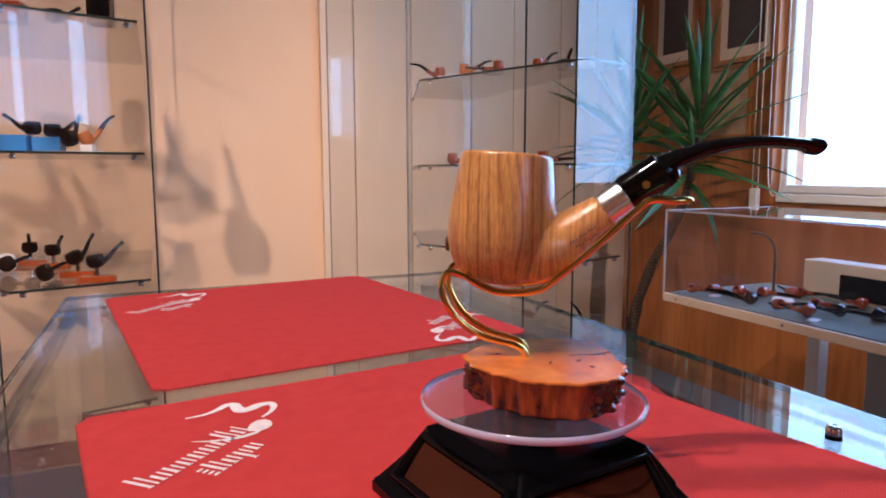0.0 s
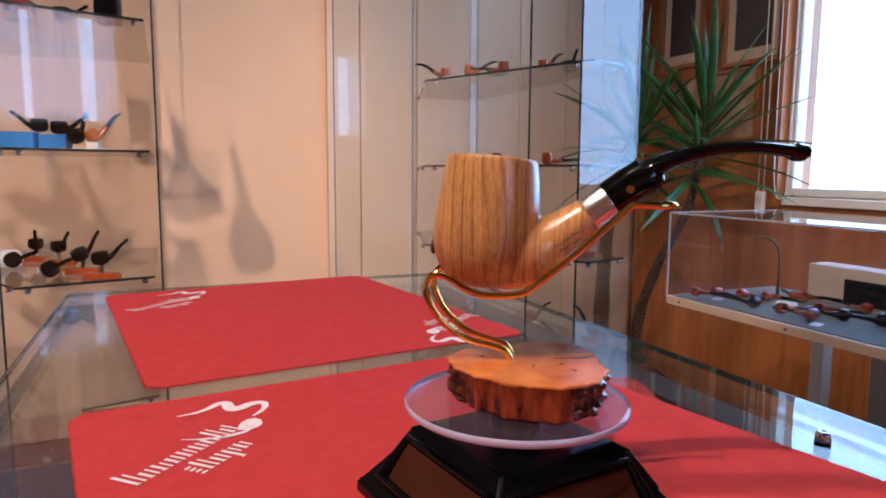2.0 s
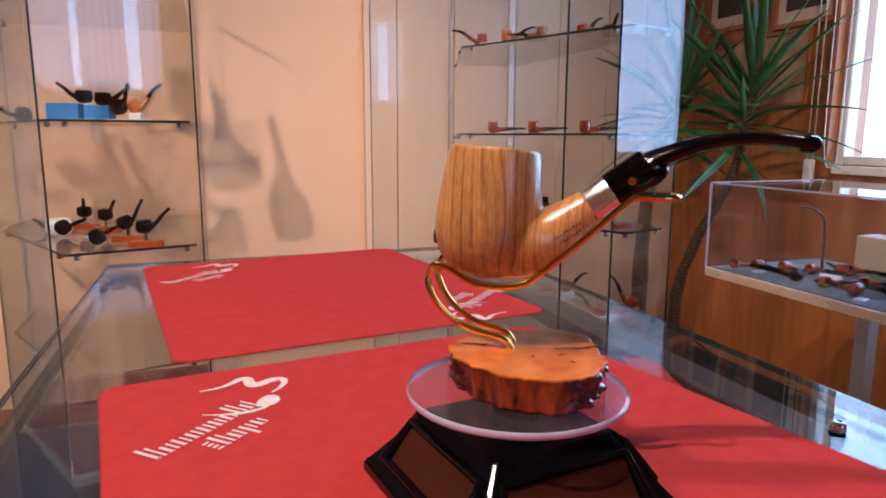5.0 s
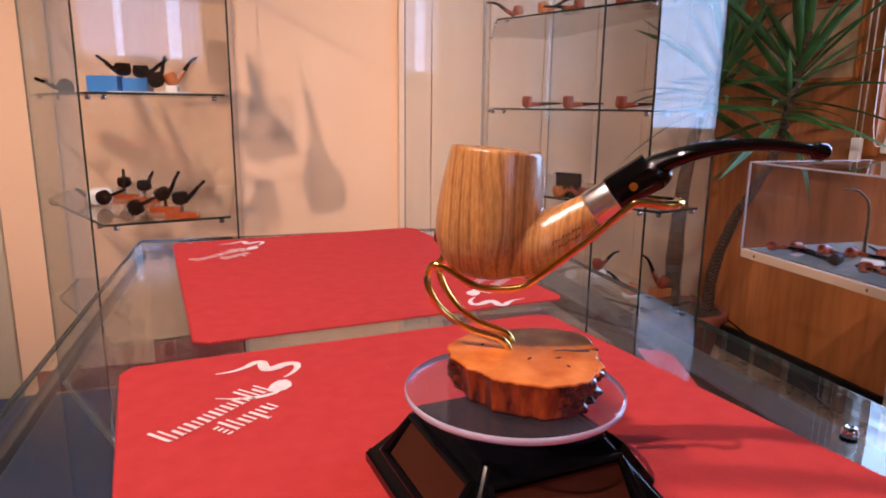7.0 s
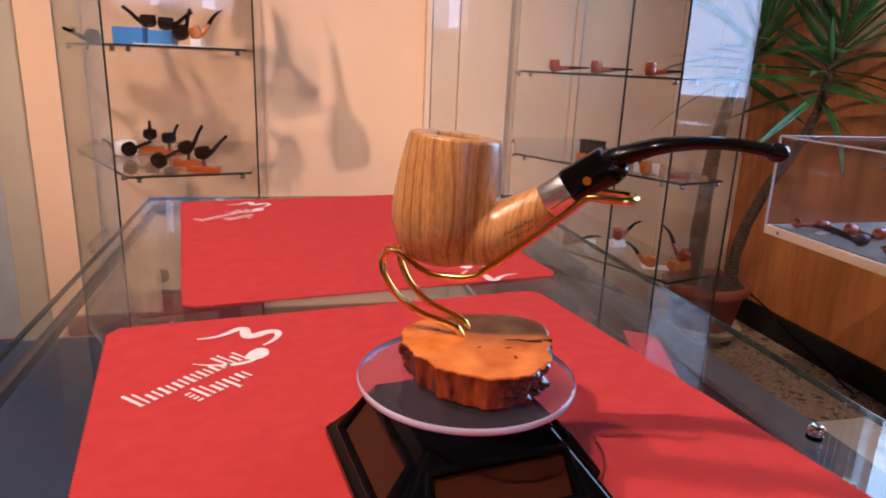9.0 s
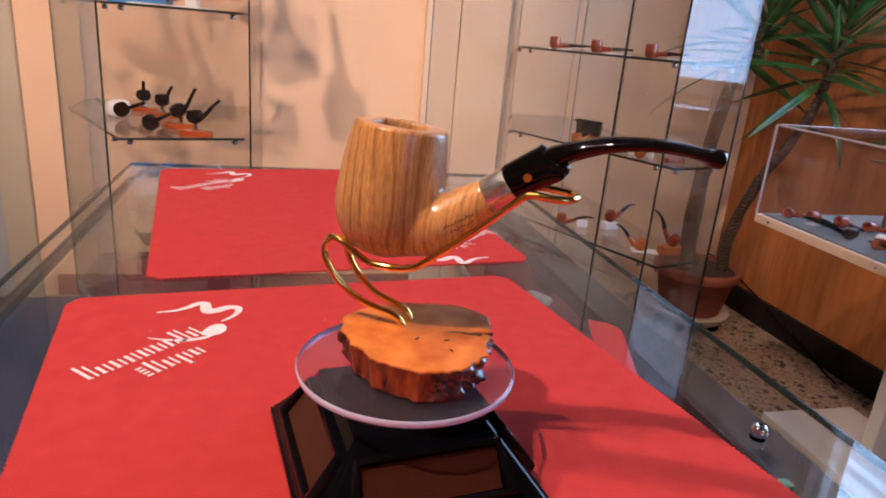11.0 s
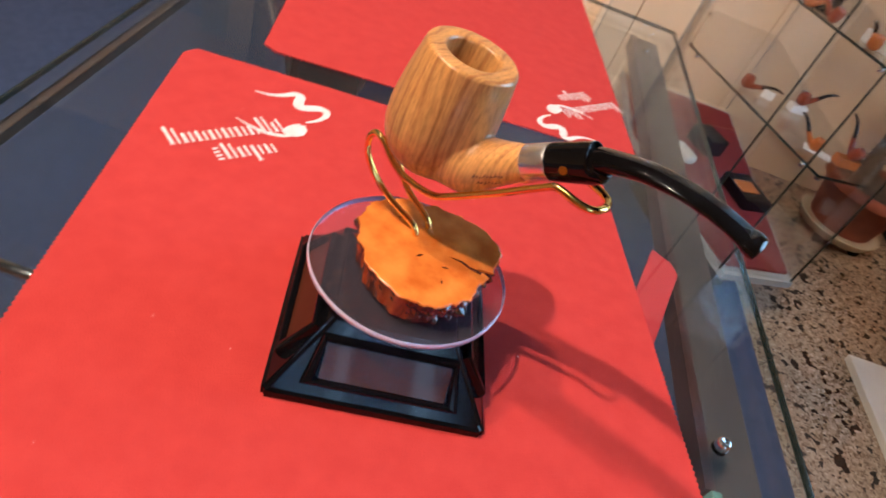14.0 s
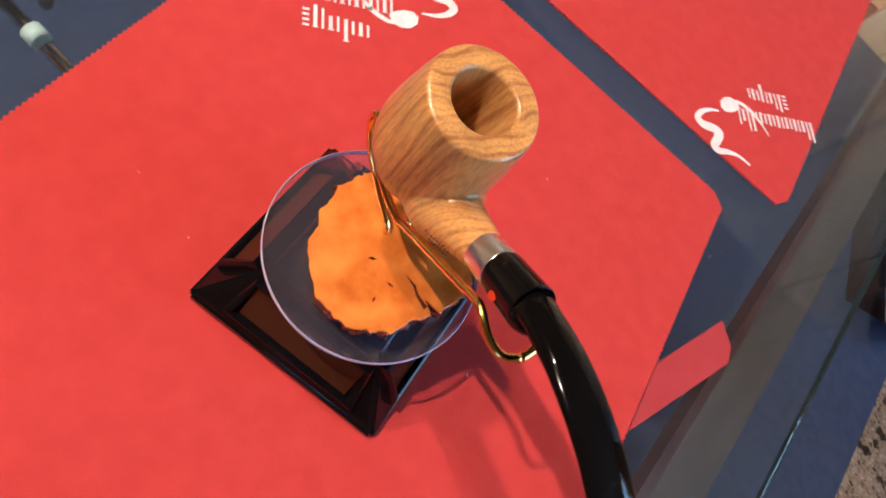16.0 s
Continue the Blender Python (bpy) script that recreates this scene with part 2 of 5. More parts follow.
def wood_material(name, dark, light, period=0.007, rough=0.3, coat=0.4, along=(1, 1, 0.10), warp_size=40.0, warp=0.012, thin=0.16):
    """Grain in sheets across local x: irregular thin dark lines, a broad change of tone and fine pores drawn out along the axis."""
    m = bpy.data.materials.new(name)
    m.use_nodes = True
    nt = m.node_tree
    p = nt.nodes["Principled BSDF"]
    p.inputs["Roughness"].default_value = rough
    p.inputs["Coat Weight"].default_value = coat
    p.inputs["Coat Roughness"].default_value = 0.12
    tc = nt.nodes.new("ShaderNodeTexCoord")
    mp = nt.nodes.new("ShaderNodeMapping")
    mp.inputs["Scale"].default_value = along
    nt.links.new(tc.outputs["Object"], mp.inputs[0])

    def noise_node(scale, detail, source):
        n = nt.nodes.new("ShaderNodeTexNoise")
        n.inputs["Scale"].default_value, n.inputs["Detail"].default_value = scale, detail
        nt.links.new(source.outputs[0], n.inputs["Vector"])
        return n

    def ramp_node(stops, source):
        r = nt.nodes.new("ShaderNodeValToRGB")
        e = r.color_ramp.elements
        e[0].position, e[0].color = stops[0][0], (*stops[0][1], 1)
        e[1].position, e[1].color = stops[-1][0], (*stops[-1][1], 1)
        for pos, col in stops[1:-1]:
            e.new(pos).color = (*col, 1)
        nt.links.new(source, r.inputs[0])
        return r

    w = noise_node(warp_size, 2, mp)
    add = nt.nodes.new("ShaderNodeVectorMath")
    add.operation = 'MULTIPLY_ADD'
    add.inputs[1].default_value = (warp,) * 3
    nt.links.new(w.outputs["Color"], add.inputs[0])
    nt.links.new(mp.outputs[0], add.inputs[2])
    layers = []
    for k, (f, width) in enumerate(((1.0, thin), (2.7, thin * 1.6))):
        wave = nt.nodes.new("ShaderNodeTexWave")
        wave.wave_type, wave.bands_direction = 'BANDS', 'X'
        wave.inputs["Scale"].default_value = 0.314 / period * f
        wave.inputs["Distortion"].default_value = 1.2
        wave.inputs["Detail"].default_value = 2.0
        wave.inputs["Detail Scale"].default_value = 0.8
        nt.links.new(add.outputs[0], wave.inputs["Vector"])
        layers.append(ramp_node(((0.0, (0, 0, 0) if k == 0 else (0.55,) * 3), (width, (0.62,) * 3 if k == 0 else (0.85,) * 3), (min(1, width * 2.1), (1, 1, 1))), wave.outputs["Fac"]))
    broad = ramp_node(((0.35, tuple(0.66 * v for v in light)), (0.62, light)), noise_node(warp_size * 1.6, 2, mp).outputs["Fac"])
    pores = ramp_node(((0.30, (0.55, 0.48, 0.42)), (0.58, (1, 1, 1))), noise_node(6.0 / period, 4, mp).outputs["Fac"])

    def mixed(kind, fac, a, c):
        x = nt.nodes.new("ShaderNodeMix")
        x.data_type, x.blend_type = 'RGBA', kind
        x.inputs["Factor"].default_value = fac
        nt.links.new(a, x.inputs["A"])
        nt.links.new(c, x.inputs["B"])
        return x.outputs["Result"]

    x = nt.nodes.new("ShaderNodeMix")
    x.data_type = 'RGBA'
    fade = ramp_node(((0.38, (0, 0, 0)), (0.62, (0.74,) * 3)), noise_node(warp_size * 3.2, 3, mp).outputs["Fac"])
    weaker = nt.nodes.new("ShaderNodeMath")
    weaker.operation = 'MAXIMUM'
    nt.links.new(layers[0].outputs[0], weaker.inputs[0])
    nt.links.new(fade.outputs[0], weaker.inputs[1])
    nt.links.new(weaker.outputs[0], x.inputs["Factor"])
    x.inputs["A"].default_value = (*dark, 1)
    nt.links.new(broad.outputs[0], x.inputs["B"])
    col = mixed('MULTIPLY', 0.42, x.outputs["Result"], layers[1].outputs[0])
    col = mixed('MULTIPLY', 0.60, col, pores.outputs[0])
    nt.links.new(col, p.inputs["Base Color"])
    b = nt.nodes.new("ShaderNodeBump")
    b.inputs["Strength"].default_value = 0.10
    b.inputs["Distance"].default_value = 0.0005
    nt.links.new(pores.outputs[0], b.inputs["Height"])
    nt.links.new(b.outputs[0], p.inputs["Normal"])
    return m


M_OLIVE = wood_material("olive_wood", (0.335, 0.122, 0.036), (0.70, 0.335, 0.104), 0.0056, 0.30, 0.42, (1, 1, 0.17), warp_size=42.0, warp=0.020, thin=0.15)
M_PANELWOOD = wood_material("orange_wood_panel", (0.36, 0.112, 0.027), (0.58, 0.212, 0.058), 0.16, 0.30, 0.15, (1, 1, 0.10), 3.0, 0.25, 0.3)


def terrazzo_material():
    """Tan ground of mixed small chips with sparse black ones of two sizes."""
    m = bpy.data.materials.new("terrazzo")
    m.use_nodes = True
    nt = m.node_tree
    p = nt.nodes["Principled BSDF"]
    p.inputs["Roughness"].default_value = 0.30
    tc = nt.nodes.new("ShaderNodeTexCoord")
    warp = nt.nodes.new("ShaderNodeTexNoise")
    warp.inputs["Scale"].default_value = 60
    nt.links.new(tc.outputs["Object"], warp.inputs["Vector"])
    bent = nt.nodes.new("ShaderNodeVectorMath")
    bent.operation = 'MULTIPLY_ADD'
    bent.inputs[1].default_value = (0.016, 0.016, 0.016)
    nt.links.new(warp.outputs["Color"], bent.inputs[0])
    nt.links.new(tc.outputs["Object"], bent.inputs[2])

    def chips(scale, stops):
        v = nt.nodes.new("ShaderNodeTexVoronoi")
        v.inputs["Scale"].default_value = scale
        nt.links.new(bent.outputs[0], v.inputs["Vector"])
        sep = nt.nodes.new("ShaderNodeSeparateColor")
        nt.links.new(v.outputs["Color"], sep.inputs[0])
        ramp = nt.nodes.new("ShaderNodeValToRGB")
        ramp.color_ramp.interpolation = 'CONSTANT'
        e = ramp.color_ramp.elements
        e[0].position, e[0].color = 0.0, (*stops[0][1], 1)
        e[1].position, e[1].color = stops[1][0], (*stops[1][1], 1)
        for pos, col in stops[2:]:
            e.new(pos).color = (*col, 1)
        nt.links.new(sep.outputs["Red"], ramp.inputs[0])
        return ramp

    ground = chips(150, ((0, (0.20, 0.130, 0.080)), (0.16, (0.30, 0.210, 0.138)), (0.40, (0.385, 0.285, 0.195)), (0.72, (0.45, 0.345, 0.245)), (0.94, (0.54, 0.44, 0.33))))
    black = chips(56, ((0, (0.06, 0.055, 0.05)), (0.10, (1, 1, 1))))
    small = chips(115, ((0, (0.16, 0.14, 0.12)), (0.05, (1, 1, 1))))
    last = ground.outputs[0]
    for layer in (black, small):
        mix = nt.nodes.new("ShaderNodeMix")
        mix.data_type, mix.blend_type = 'RGBA', 'MULTIPLY'
        mix.inputs["Factor"].default_value = 1.0
        nt.links.new(last, mix.inputs["A"])
        nt.links.new(layer.outputs[0], mix.inputs["B"])
        last = mix.outputs["Result"]
    nt.links.new(last, p.inputs["Base Color"])
    return m


M_TERRAZZO = terrazzo_material()


# ---- mesh helpers ----
def box_bm(bm, x0, y0, z0, x1, y1, z1, bevel=0.0):
    r = bmesh.ops.create_cube(bm, size=1.0)
    vs = r["verts"]
    for v in vs:
        v.co = Vector((x0 + (v.co.x + 0.5) * (x1 - x0), y0 + (v.co.y + 0.5) * (y1 - y0), z0 + (v.co.z + 0.5) * (z1 - z0)))
    if bevel:
        es = list({e for v in vs for e in v.link_edges})
        bmesh.ops.bevel(bm, geom=es, offset=bevel, segments=2, affect='EDGES', profile=0.5)


def box(x0, y0, z0, x1, y1, z1, bevel=0.0):
    bm = bmesh.new()
    box_bm(bm, x0, y0, z0, x1, y1, z1, bevel)
    return bm


def part(name, bm, mat, parent=None, label="", smooth=False, m=None):
    """One mesh object, under a thing or a part where one is given."""
    me = bpy.data.meshes.new(name)
    bmesh.ops.recalc_face_normals(bm, faces=bm.faces)
    if smooth:
        for fc in bm.faces:
            fc.smooth = len(fc.verts) <= 4
    bm.to_mesh(me)
    bm.free()
    me.materials.append(mat)
    ob = new(name, me)
    if m is not None:
        ob.matrix_world = m
    if parent is not None:
        ob.parent = parent
    if label:
        ob["label"] = label
    return ob


def empty(name, m=None):
    ob = new(name)
    ob.empty_display_size = 0.05
    if m is not None:
        ob.matrix_world = m
    return ob


def lathe(profile, n=48, cx=0.0, cy=0.0):
    """A turned body from (radius, z) pairs."""
    bm = bmesh.new()
    rings = []
    for r, z in profile:
        if r < 1e-6:
            rings.append([bm.verts.new((cx, cy, z))])
        else:
            rings.append([bm.verts.new((cx + r * math.cos(2 * math.pi * k / n), cy + r * math.sin(2 * math.pi * k / n), z)) for k in range(n)])
    for a, b in zip(rings, rings[1:]):
        for k in range(n):
            q = [a[k % len(a)], a[(k + 1) % len(a)], b[(k + 1) % len(b)], b[k % len(b)]]
            u = []
            for v in q:
                if v not in u:
                    u.append(v)
            if len(u) > 2:
                bm.faces.new(u)
    return bm


def smooth_line(pts, steps=8):
    """Catmull-Rom points through a few given ones."""
    p = [Vector(v) for v in pts]
    p = [2 * p[0] - p[1]] + p + [2 * p[-1] - p[-2]]
    out = []
    for i in range(1, len(p) - 2):
        for k in range(steps):
            t = k / steps
            out.append(0.5 * (2 * p[i] + (p[i + 1] - p[i - 1]) * t + (2 * p[i - 1] - 5 * p[i] + 4 * p[i + 1] - p[i + 2]) * t * t + (3 * p[i] - p[i - 1] - 3 * p[i + 1] + p[i + 2]) * t ** 3))
    out.append(p[-2])
    return out


def tube(path, radii, n=12, squash=None, caps=True):
    """A round or flattened rod along points; radii one per point, or one for all. squash: (side, up) factors per point."""
    bm = bmesh.new()
    pts = [Vector(v) for v in path]
    if not isinstance(radii, (list, tuple)):
        radii = [radii] * len(pts)
    rings = []
    up = Vector((0, 0, 1))
    side = None
    for i, c in enumerate(pts):
        d = (pts[min(i + 1, len(pts) - 1)] - pts[max(i - 1, 0)]).normalized()
        if side is None:
            side = d.cross(up)
            if side.length < 1e-3:
                side = d.cross(Vector((1, 0, 0)))
        side = (side - d * side.dot(d)).normalized()
        nrm = side.cross(d).normalized()
        sx, sy = squash[i] if squash else (1, 1)
        rings.append([bm.verts.new(c + radii[i] * (sx * math.cos(2 * math.pi * k / n) * side + sy * math.sin(2 * math.pi * k / n) * nrm)) for k in range(n)])
    for a, b in zip(rings, rings[1:]):
        for k in range(n):
            bm.faces.new((a[k], a[(k + 1) % n], b[(k + 1) % n], b[k]))
    if caps:
        bm.faces.new(rings[0][::-1])
        bm.faces.new(rings[-1])
    return bm


def prism(outline, z0, z1):
    bm = bmesh.new()
    lo = [bm.verts.new((x, y, z0)) for x, y in outline]
    hi = [bm.verts.new((x, y, z1)) for x, y in outline]
    bm.faces.new(lo[::-1])
    bm.faces.new(hi)
    for k in range(len(lo)):
        j = (k + 1) % len(lo)
        bm.faces.new((lo[k], lo[j], hi[j], hi[k]))
    return bm


def pane(a, b, z0, z1, thick):
    """An upright sheet between two plan points."""
    a, b = Vector((*a, 0)), Vector((*b, 0))
    d = (b - a).normalized()
    nrm = Vector((-d.y, d.x, 0)) * thick / 2
    return prism([(a + nrm).xy, (b + nrm).xy, (b - nrm).xy, (a - nrm).xy], z0, z1)


# ---- room ----
X0, X1, Y0, Y1, ZC = -3.9, 2.10, -2.6, 2.60, 2.80
ob = part("floor", box(X0 - 0.2, Y0 - 0.2, -0.12, X1 + 0.2, Y1 + 0.2, 0.0), M_TERRAZZO)
tagged(ob, "polished terrazzo floor with dark stone chips", "floor", kind="structure")
ob = part("carpet", box(X0 + 0.01, Y0 + 0.01, 0.0, 1.25, Y1 - 0.03, 0.008, 0.003), M_CARPET)
tagged(ob, "dark blue carpet laid over the terrazzo floor", "carpet", kind="structure")
ob = part("ceiling", box(X0 - 0.2, Y0 - 0.2, ZC, X1 + 0.2, Y1 + 0.2, ZC + 0.1), M_CEILING)
tagged(ob, "plain dark brown-grey painted ceiling", "ceiling", kind="structure")
ob = part("wall_north", box(X0 - 0.2, Y1, 0, X1 + 0.2, Y1 + 0.15, ZC), M_PEACH)
tagged(ob, "peach painted wall behind the glass cabinets", "wall", kind="structure")
ob = part("wall_west", box(X0 - 0.15, Y0, 0, X0, Y1, ZC), M_PEACH)
tagged(ob, "peach painted side wall", "wall", kind="structure")
SX0, SX1, SZ0, SZ1 = 0.50, 1.56, 1.42, 2.36
bm = box(X0 - 0.2, Y0 - 0.15, 0, X1 + 0.2, Y0, SZ0)
box_bm(bm, X0 - 0.2, Y0 - 0.15, SZ1, X1 + 0.2, Y0, ZC)
box_bm(bm, X0 - 0.2, Y0 - 0.15, SZ0, SX0, Y0, SZ1)
box_bm(bm, SX1, Y0 - 0.15, SZ0, X1 + 0.2, Y0, SZ1)
ob = part("wall_south", bm, M_PANELWOOD)
tagged(ob, "brown wood panelled wall behind the counter", "wall", kind="structure")

# the wood-panelled wall with its window opening
WY0, WY1, WZ0, WZ1 = 0.35, 1.745, 0.962, 2.62
bm = box(X1, Y0, 0.0, X1 + 0.15, Y1, WZ0)
box_bm(bm, X1, Y0, WZ1, X1 + 0.15, Y1, ZC)
box_bm(bm, X1, Y0, WZ0, X1 + 0.15, WY0, WZ1)
box_bm(bm, X1, WY1, WZ0, X1 + 0.15, Y1, WZ1)
wall_e = part("wall_east", bm, M_PANELWOOD)
tagged(wall_e, "orange-brown wood panelled wall with a window", "wall", kind="structure")
# window in the panelled wall
win = empty("window_1", pose(X1, (WY0 + WY1) / 2, WZ0))
tagged(win, "white framed window full of overexposed daylight", "window", kind="structure")
hy, hz = (WY1 - WY0) / 2, WZ1 - WZ0
for nm, b in (("window_frame", (0.02, -hy, 0, 0.07, -hy + 0.032, hz)), ("window_frame", (0.02, hy - 0.032, 0, 0.07, hy, hz)),
              ("window_frame", (0.02, -hy + 0.032, 0, 0.07, hy - 0.032, 0.032)), ("window_frame", (0.02, -hy + 0.032, hz - 0.032, 0.07, hy - 0.032, hz))):
    part(nm, box(*b, 0.006), M_WHITE, win)
part("window_sill", box(-0.018, -hy, -0.030, 0.02, hy - 0.02, 0.0, 0.004), M_WHITE, win)
g = part("pane", box(0.04, -hy + 0.032, 0.032, 0.046, hy - 0.032, hz - 0.032), M_PANE, win)
g.visible_shadow = False
# casing boards round the opening
bm = box(X1 - 0.02, WY1, WZ0 - 0.04, X1, WY1 + 0.018, WZ1 + 0.07)
box_bm(bm, X1 - 0.02, WY0 - 0.07, WZ0 - 0.04, X1, WY0, WZ1 + 0.07)
box_bm(bm, X1 - 0.02, WY0, WZ1, X1, WY1, WZ1 + 0.07)
tagged(part("trim", bm, M_PANELWOOD), "wooden casing round the window", "trim", kind="structure")
sky_card = part("backdrop", box(3.4, -2.5, -0.5, 3.42, 4.5, 4.5), M_DAY)
tagged(sky_card, "bright overcast sky outside the window", "sky", kind="structure")

# shop window behind the counter, half covered by sheer curtains
shop = empty("window_2", pose(SX0, Y0, SZ0))
tagged(shop, "shop window with white frame behind sheer curtains", "window", kind="structure")
sw, sh = SX1 - SX0, SZ1 - SZ0
for b in ((0, -0.10, 0, 0.04, -0.05, sh), (sw - 0.04, -0.10, 0, sw, -0.05, sh), (0.04, -0.10, 0, sw - 0.04, -0.05, 0.04), (0.04, -0.10, sh - 0.04, sw - 0.04, -0.05, sh)):
    part("window_frame", box(*b, 0.005), M_WHITE, shop)
g = part("pane", box(0.04, -0.078, 0.04, sw - 0.04, -0.072, sh - 0.04), M_PANE, shop)
g.visible_shadow = False
for x0, x1 in ((SX0 + 0.01, 0.815), (0.875, 1.245), (1.355, SX1 - 0.01)):
    bm = bmesh.new()
    n = int((x1 - x0) / 0.008)
    rows = [[bm.verts.new((x0 + (x1 - x0) * k / n, Y0 - 0.025 + 0.010 * math.sin(k * 0.8 + 0.6 * math.sin(k * 0.23)) + dy, z)) for k in range(n + 1)] for dy in (0.0, 0.001) for z in (SZ0 + 0.015, SZ1 - 0.01)]
    for k in range(n):
        bm.faces.new((rows[0][k], rows[0][k + 1], rows[1][k + 1], rows[1][k]))
        bm.faces.new((rows[2][k], rows[2][k + 1], rows[3][k + 1], rows[3][k]))
    tagged(part("curtain", bm, M_SHEER, None, "", True), "sheer white curtain hanging in the shop window", "curtain", group="curtains in the shop window")
ob = part("backdrop", box(-1.0, -3.62, 0.0, 3.2, -3.60, 4.2), M_DAY)
tagged(ob, "bright sky outside the shop window", "sky", kind="structure")

# plinth, cream board panelling and the pale door on the far wall
ob = part("baseboard", box(X1 - 0.02, Y0, 0.0, X1, Y1 - 0.02, 0.11), M_PLINTH)
tagged(ob, "black plinth along the panelled wall", "baseboard", kind="structure")
panelling = empty("panelling", pose(0.615, Y1, 0))
tagged(panelling, "cream painted upright boards covering the far wall", "panelling", kind="structure")
edges = [0.0, 0.135, 0.375, 0.615, 0.855, 1.095, 1.29, 1.484]
for a, b in zip(edges, edges[1:]):
    part("board", box(a + 0.0018, -0.022, 0.0, b - 0.0018, 0.0, 2.6, 0.003), M_CREAM, panelling)
door = empty("door_1", pose(-1.70, Y1, 0))
tagged(door, "grey-white painted door in a pale frame", "door", kind="structure")
part("door_frame", box(0.80, -0.03, 0, 0.90, 0.0, 2.12, 0.005), M_OLIVEPAINT, door)
part("door_frame", box(-0.02, -0.03, 0, 0.07, 0.0, 2.12, 0.005), M_OLIVEPAINT, door)
part("door_leaf", box(0.07, -0.018, 0.01, 0.80, 0.0, 2.06, 0.004), M_GREY, door)
for z0, z1 in ((0.18, 0.92), (1.05, 1.92)):
    part("door_panel", box(0.17, -0.026, z0, 0.70, -0.018, z1, 0.006), M_GREY, door)
ob = part("baseboard", box(X0, Y1 - 0.015, 0.008, -1.72, Y1, 0.09, 0.003), M_CREAM)
tagged(ob, "low pale baseboard", "baseboard", kind="structure")
ob = part("baseboard", box(-0.75, Y1 - 0.015, 0.008, 0.615, Y1, 0.09, 0.003), M_TERRACOTTA)
tagged(ob, "reddish brown baseboard under the peach wall", "baseboard", kind="structure")

# ---- glass counter ----
TZ = 0.900
TX0, TX1, TY0, TY1 = -0.085, 0.400, -0.85, 0.868
counter = empty("glass_counter", pose(0, 0, 0))
tagged(counter, "glass-topped shop counter with dark rails and glass sides", "counter")
top = part("tabletop", box(TX0, TY0, TZ - 0.010, TX1, TY1, TZ, 0.001), M_GLASS, counter, "thick clear glass top")
top.visible_shadow = False
bm = box(TX1, TY0, TZ - 0.0048, TX1 + 0.0012, TY1, TZ - 0.0005)
part("glass_edge", bm, M_GLASSEDGE, counter, "dark green polished glass edge")
part("glass_edge", box(TX0 - 0.0012, TY0, TZ - 0.0048, TX0, TY1, TZ - 0.0005), M_GLASSEDGE, counter, "dark green polished glass edge")
part("glass_edge", box(TX0, TY1, TZ - 0.0048, TX1, TY1 + 0.0012, TZ - 0.0005), M_GLASSEDGE, counter, "dark green polished glass edge")
part("rail", box(0.3505, TY0 + 0.03, 0.874, 0.380, TY1 - 0.03, 0.886, 0.001), M_RAIL, counter, "dark grey-brown rail under the glass")
part("rail", box(-0.083, TY0 + 0.03, 0.880, -0.076, TY1 - 0.03, 0.888, 0.001), M_DARKWOOD, counter, "thin brown rail under the glass")
part("rail_lip", box(0.3455, 0.213, 0.870, 0.3505, TY1 - 0.03, 0.8872, 0.0005), M_LIP, counter, "thin dark red-brown lip of the rail")
part("rail_edge", box(0.3440, 0.213, 0.8855, 0.3455, TY1 - 0.03, 0.8872), M_LIP, counter, "thin upper edge of the lip")
part("clip", box(0.3465, 0.206, 0.878, 0.3530, 0.2128, 0.8885, 0.001), material("green_clip", (0.10, 0.22, 0.19), 0.25, second=(0.14, 0.27, 0.23), scale=90), counter, "pale green clip at the end of the rail")
for x in (0.356, -0.080):
    g = part("side_glass", box(x, TY0 + 0.03, 0.12, x + 0.005, TY1 - 0.03, 0.874), M_PANE, counter)
    g.visible_shadow = False
g = part("side_glass", box(-0.05, TY1 - 0.036, 0.12, 0.35, TY1 - 0.030, 0.886), M_PANE, counter)
g.visible_shadow = False
g = part("shelf", box(-0.045, TY0 + 0.04, 0.50, 0.345, TY1 - 0.05, 0.506), M_PANE, counter)
g.visible_shadow = False
part("plinth", box(-0.055, TY0 + 0.03, 0.008, 0.357, TY1 - 0.03, 0.12, 0.004), M_DARKWOOD, counter)
for x, y in ((0.360, 0.80), (-0.02, 0.80), (0.10, 0.85)):
    part("glass_fixing", lathe([(0, 0.8885), (0.0032, 0.8885), (0.0046, 0.887), (0.0046, 0.884), (0.003, 0.880), (0.003, 0.872), (0, 0.872)], 20, x, y), M_CHROME, counter, "round chrome fixing", True)
# screw cap standing proud of the glass
part("cap_seat", lathe([(0, TZ), (0.0043, TZ), (0.0043, TZ + 0.0012), (0, TZ + 0.0012)], 28, 0.346, 0.2300), M_BLACK, counter, "black rubber seat of the cap", True)
part("screw_cap", lathe([(0, TZ + 0.0012), (0.0037, TZ + 0.0012), (0.0041, TZ + 0.0030), (0.0039, TZ + 0.0058), (0.0031, TZ + 0.0074), (0.0018, TZ + 0.0078), (0.0014, TZ + 0.0071), (0, TZ + 0.0071)], 28, 0.346, 0.2300), M_CHROME, counter, "round chrome screw cap", True)
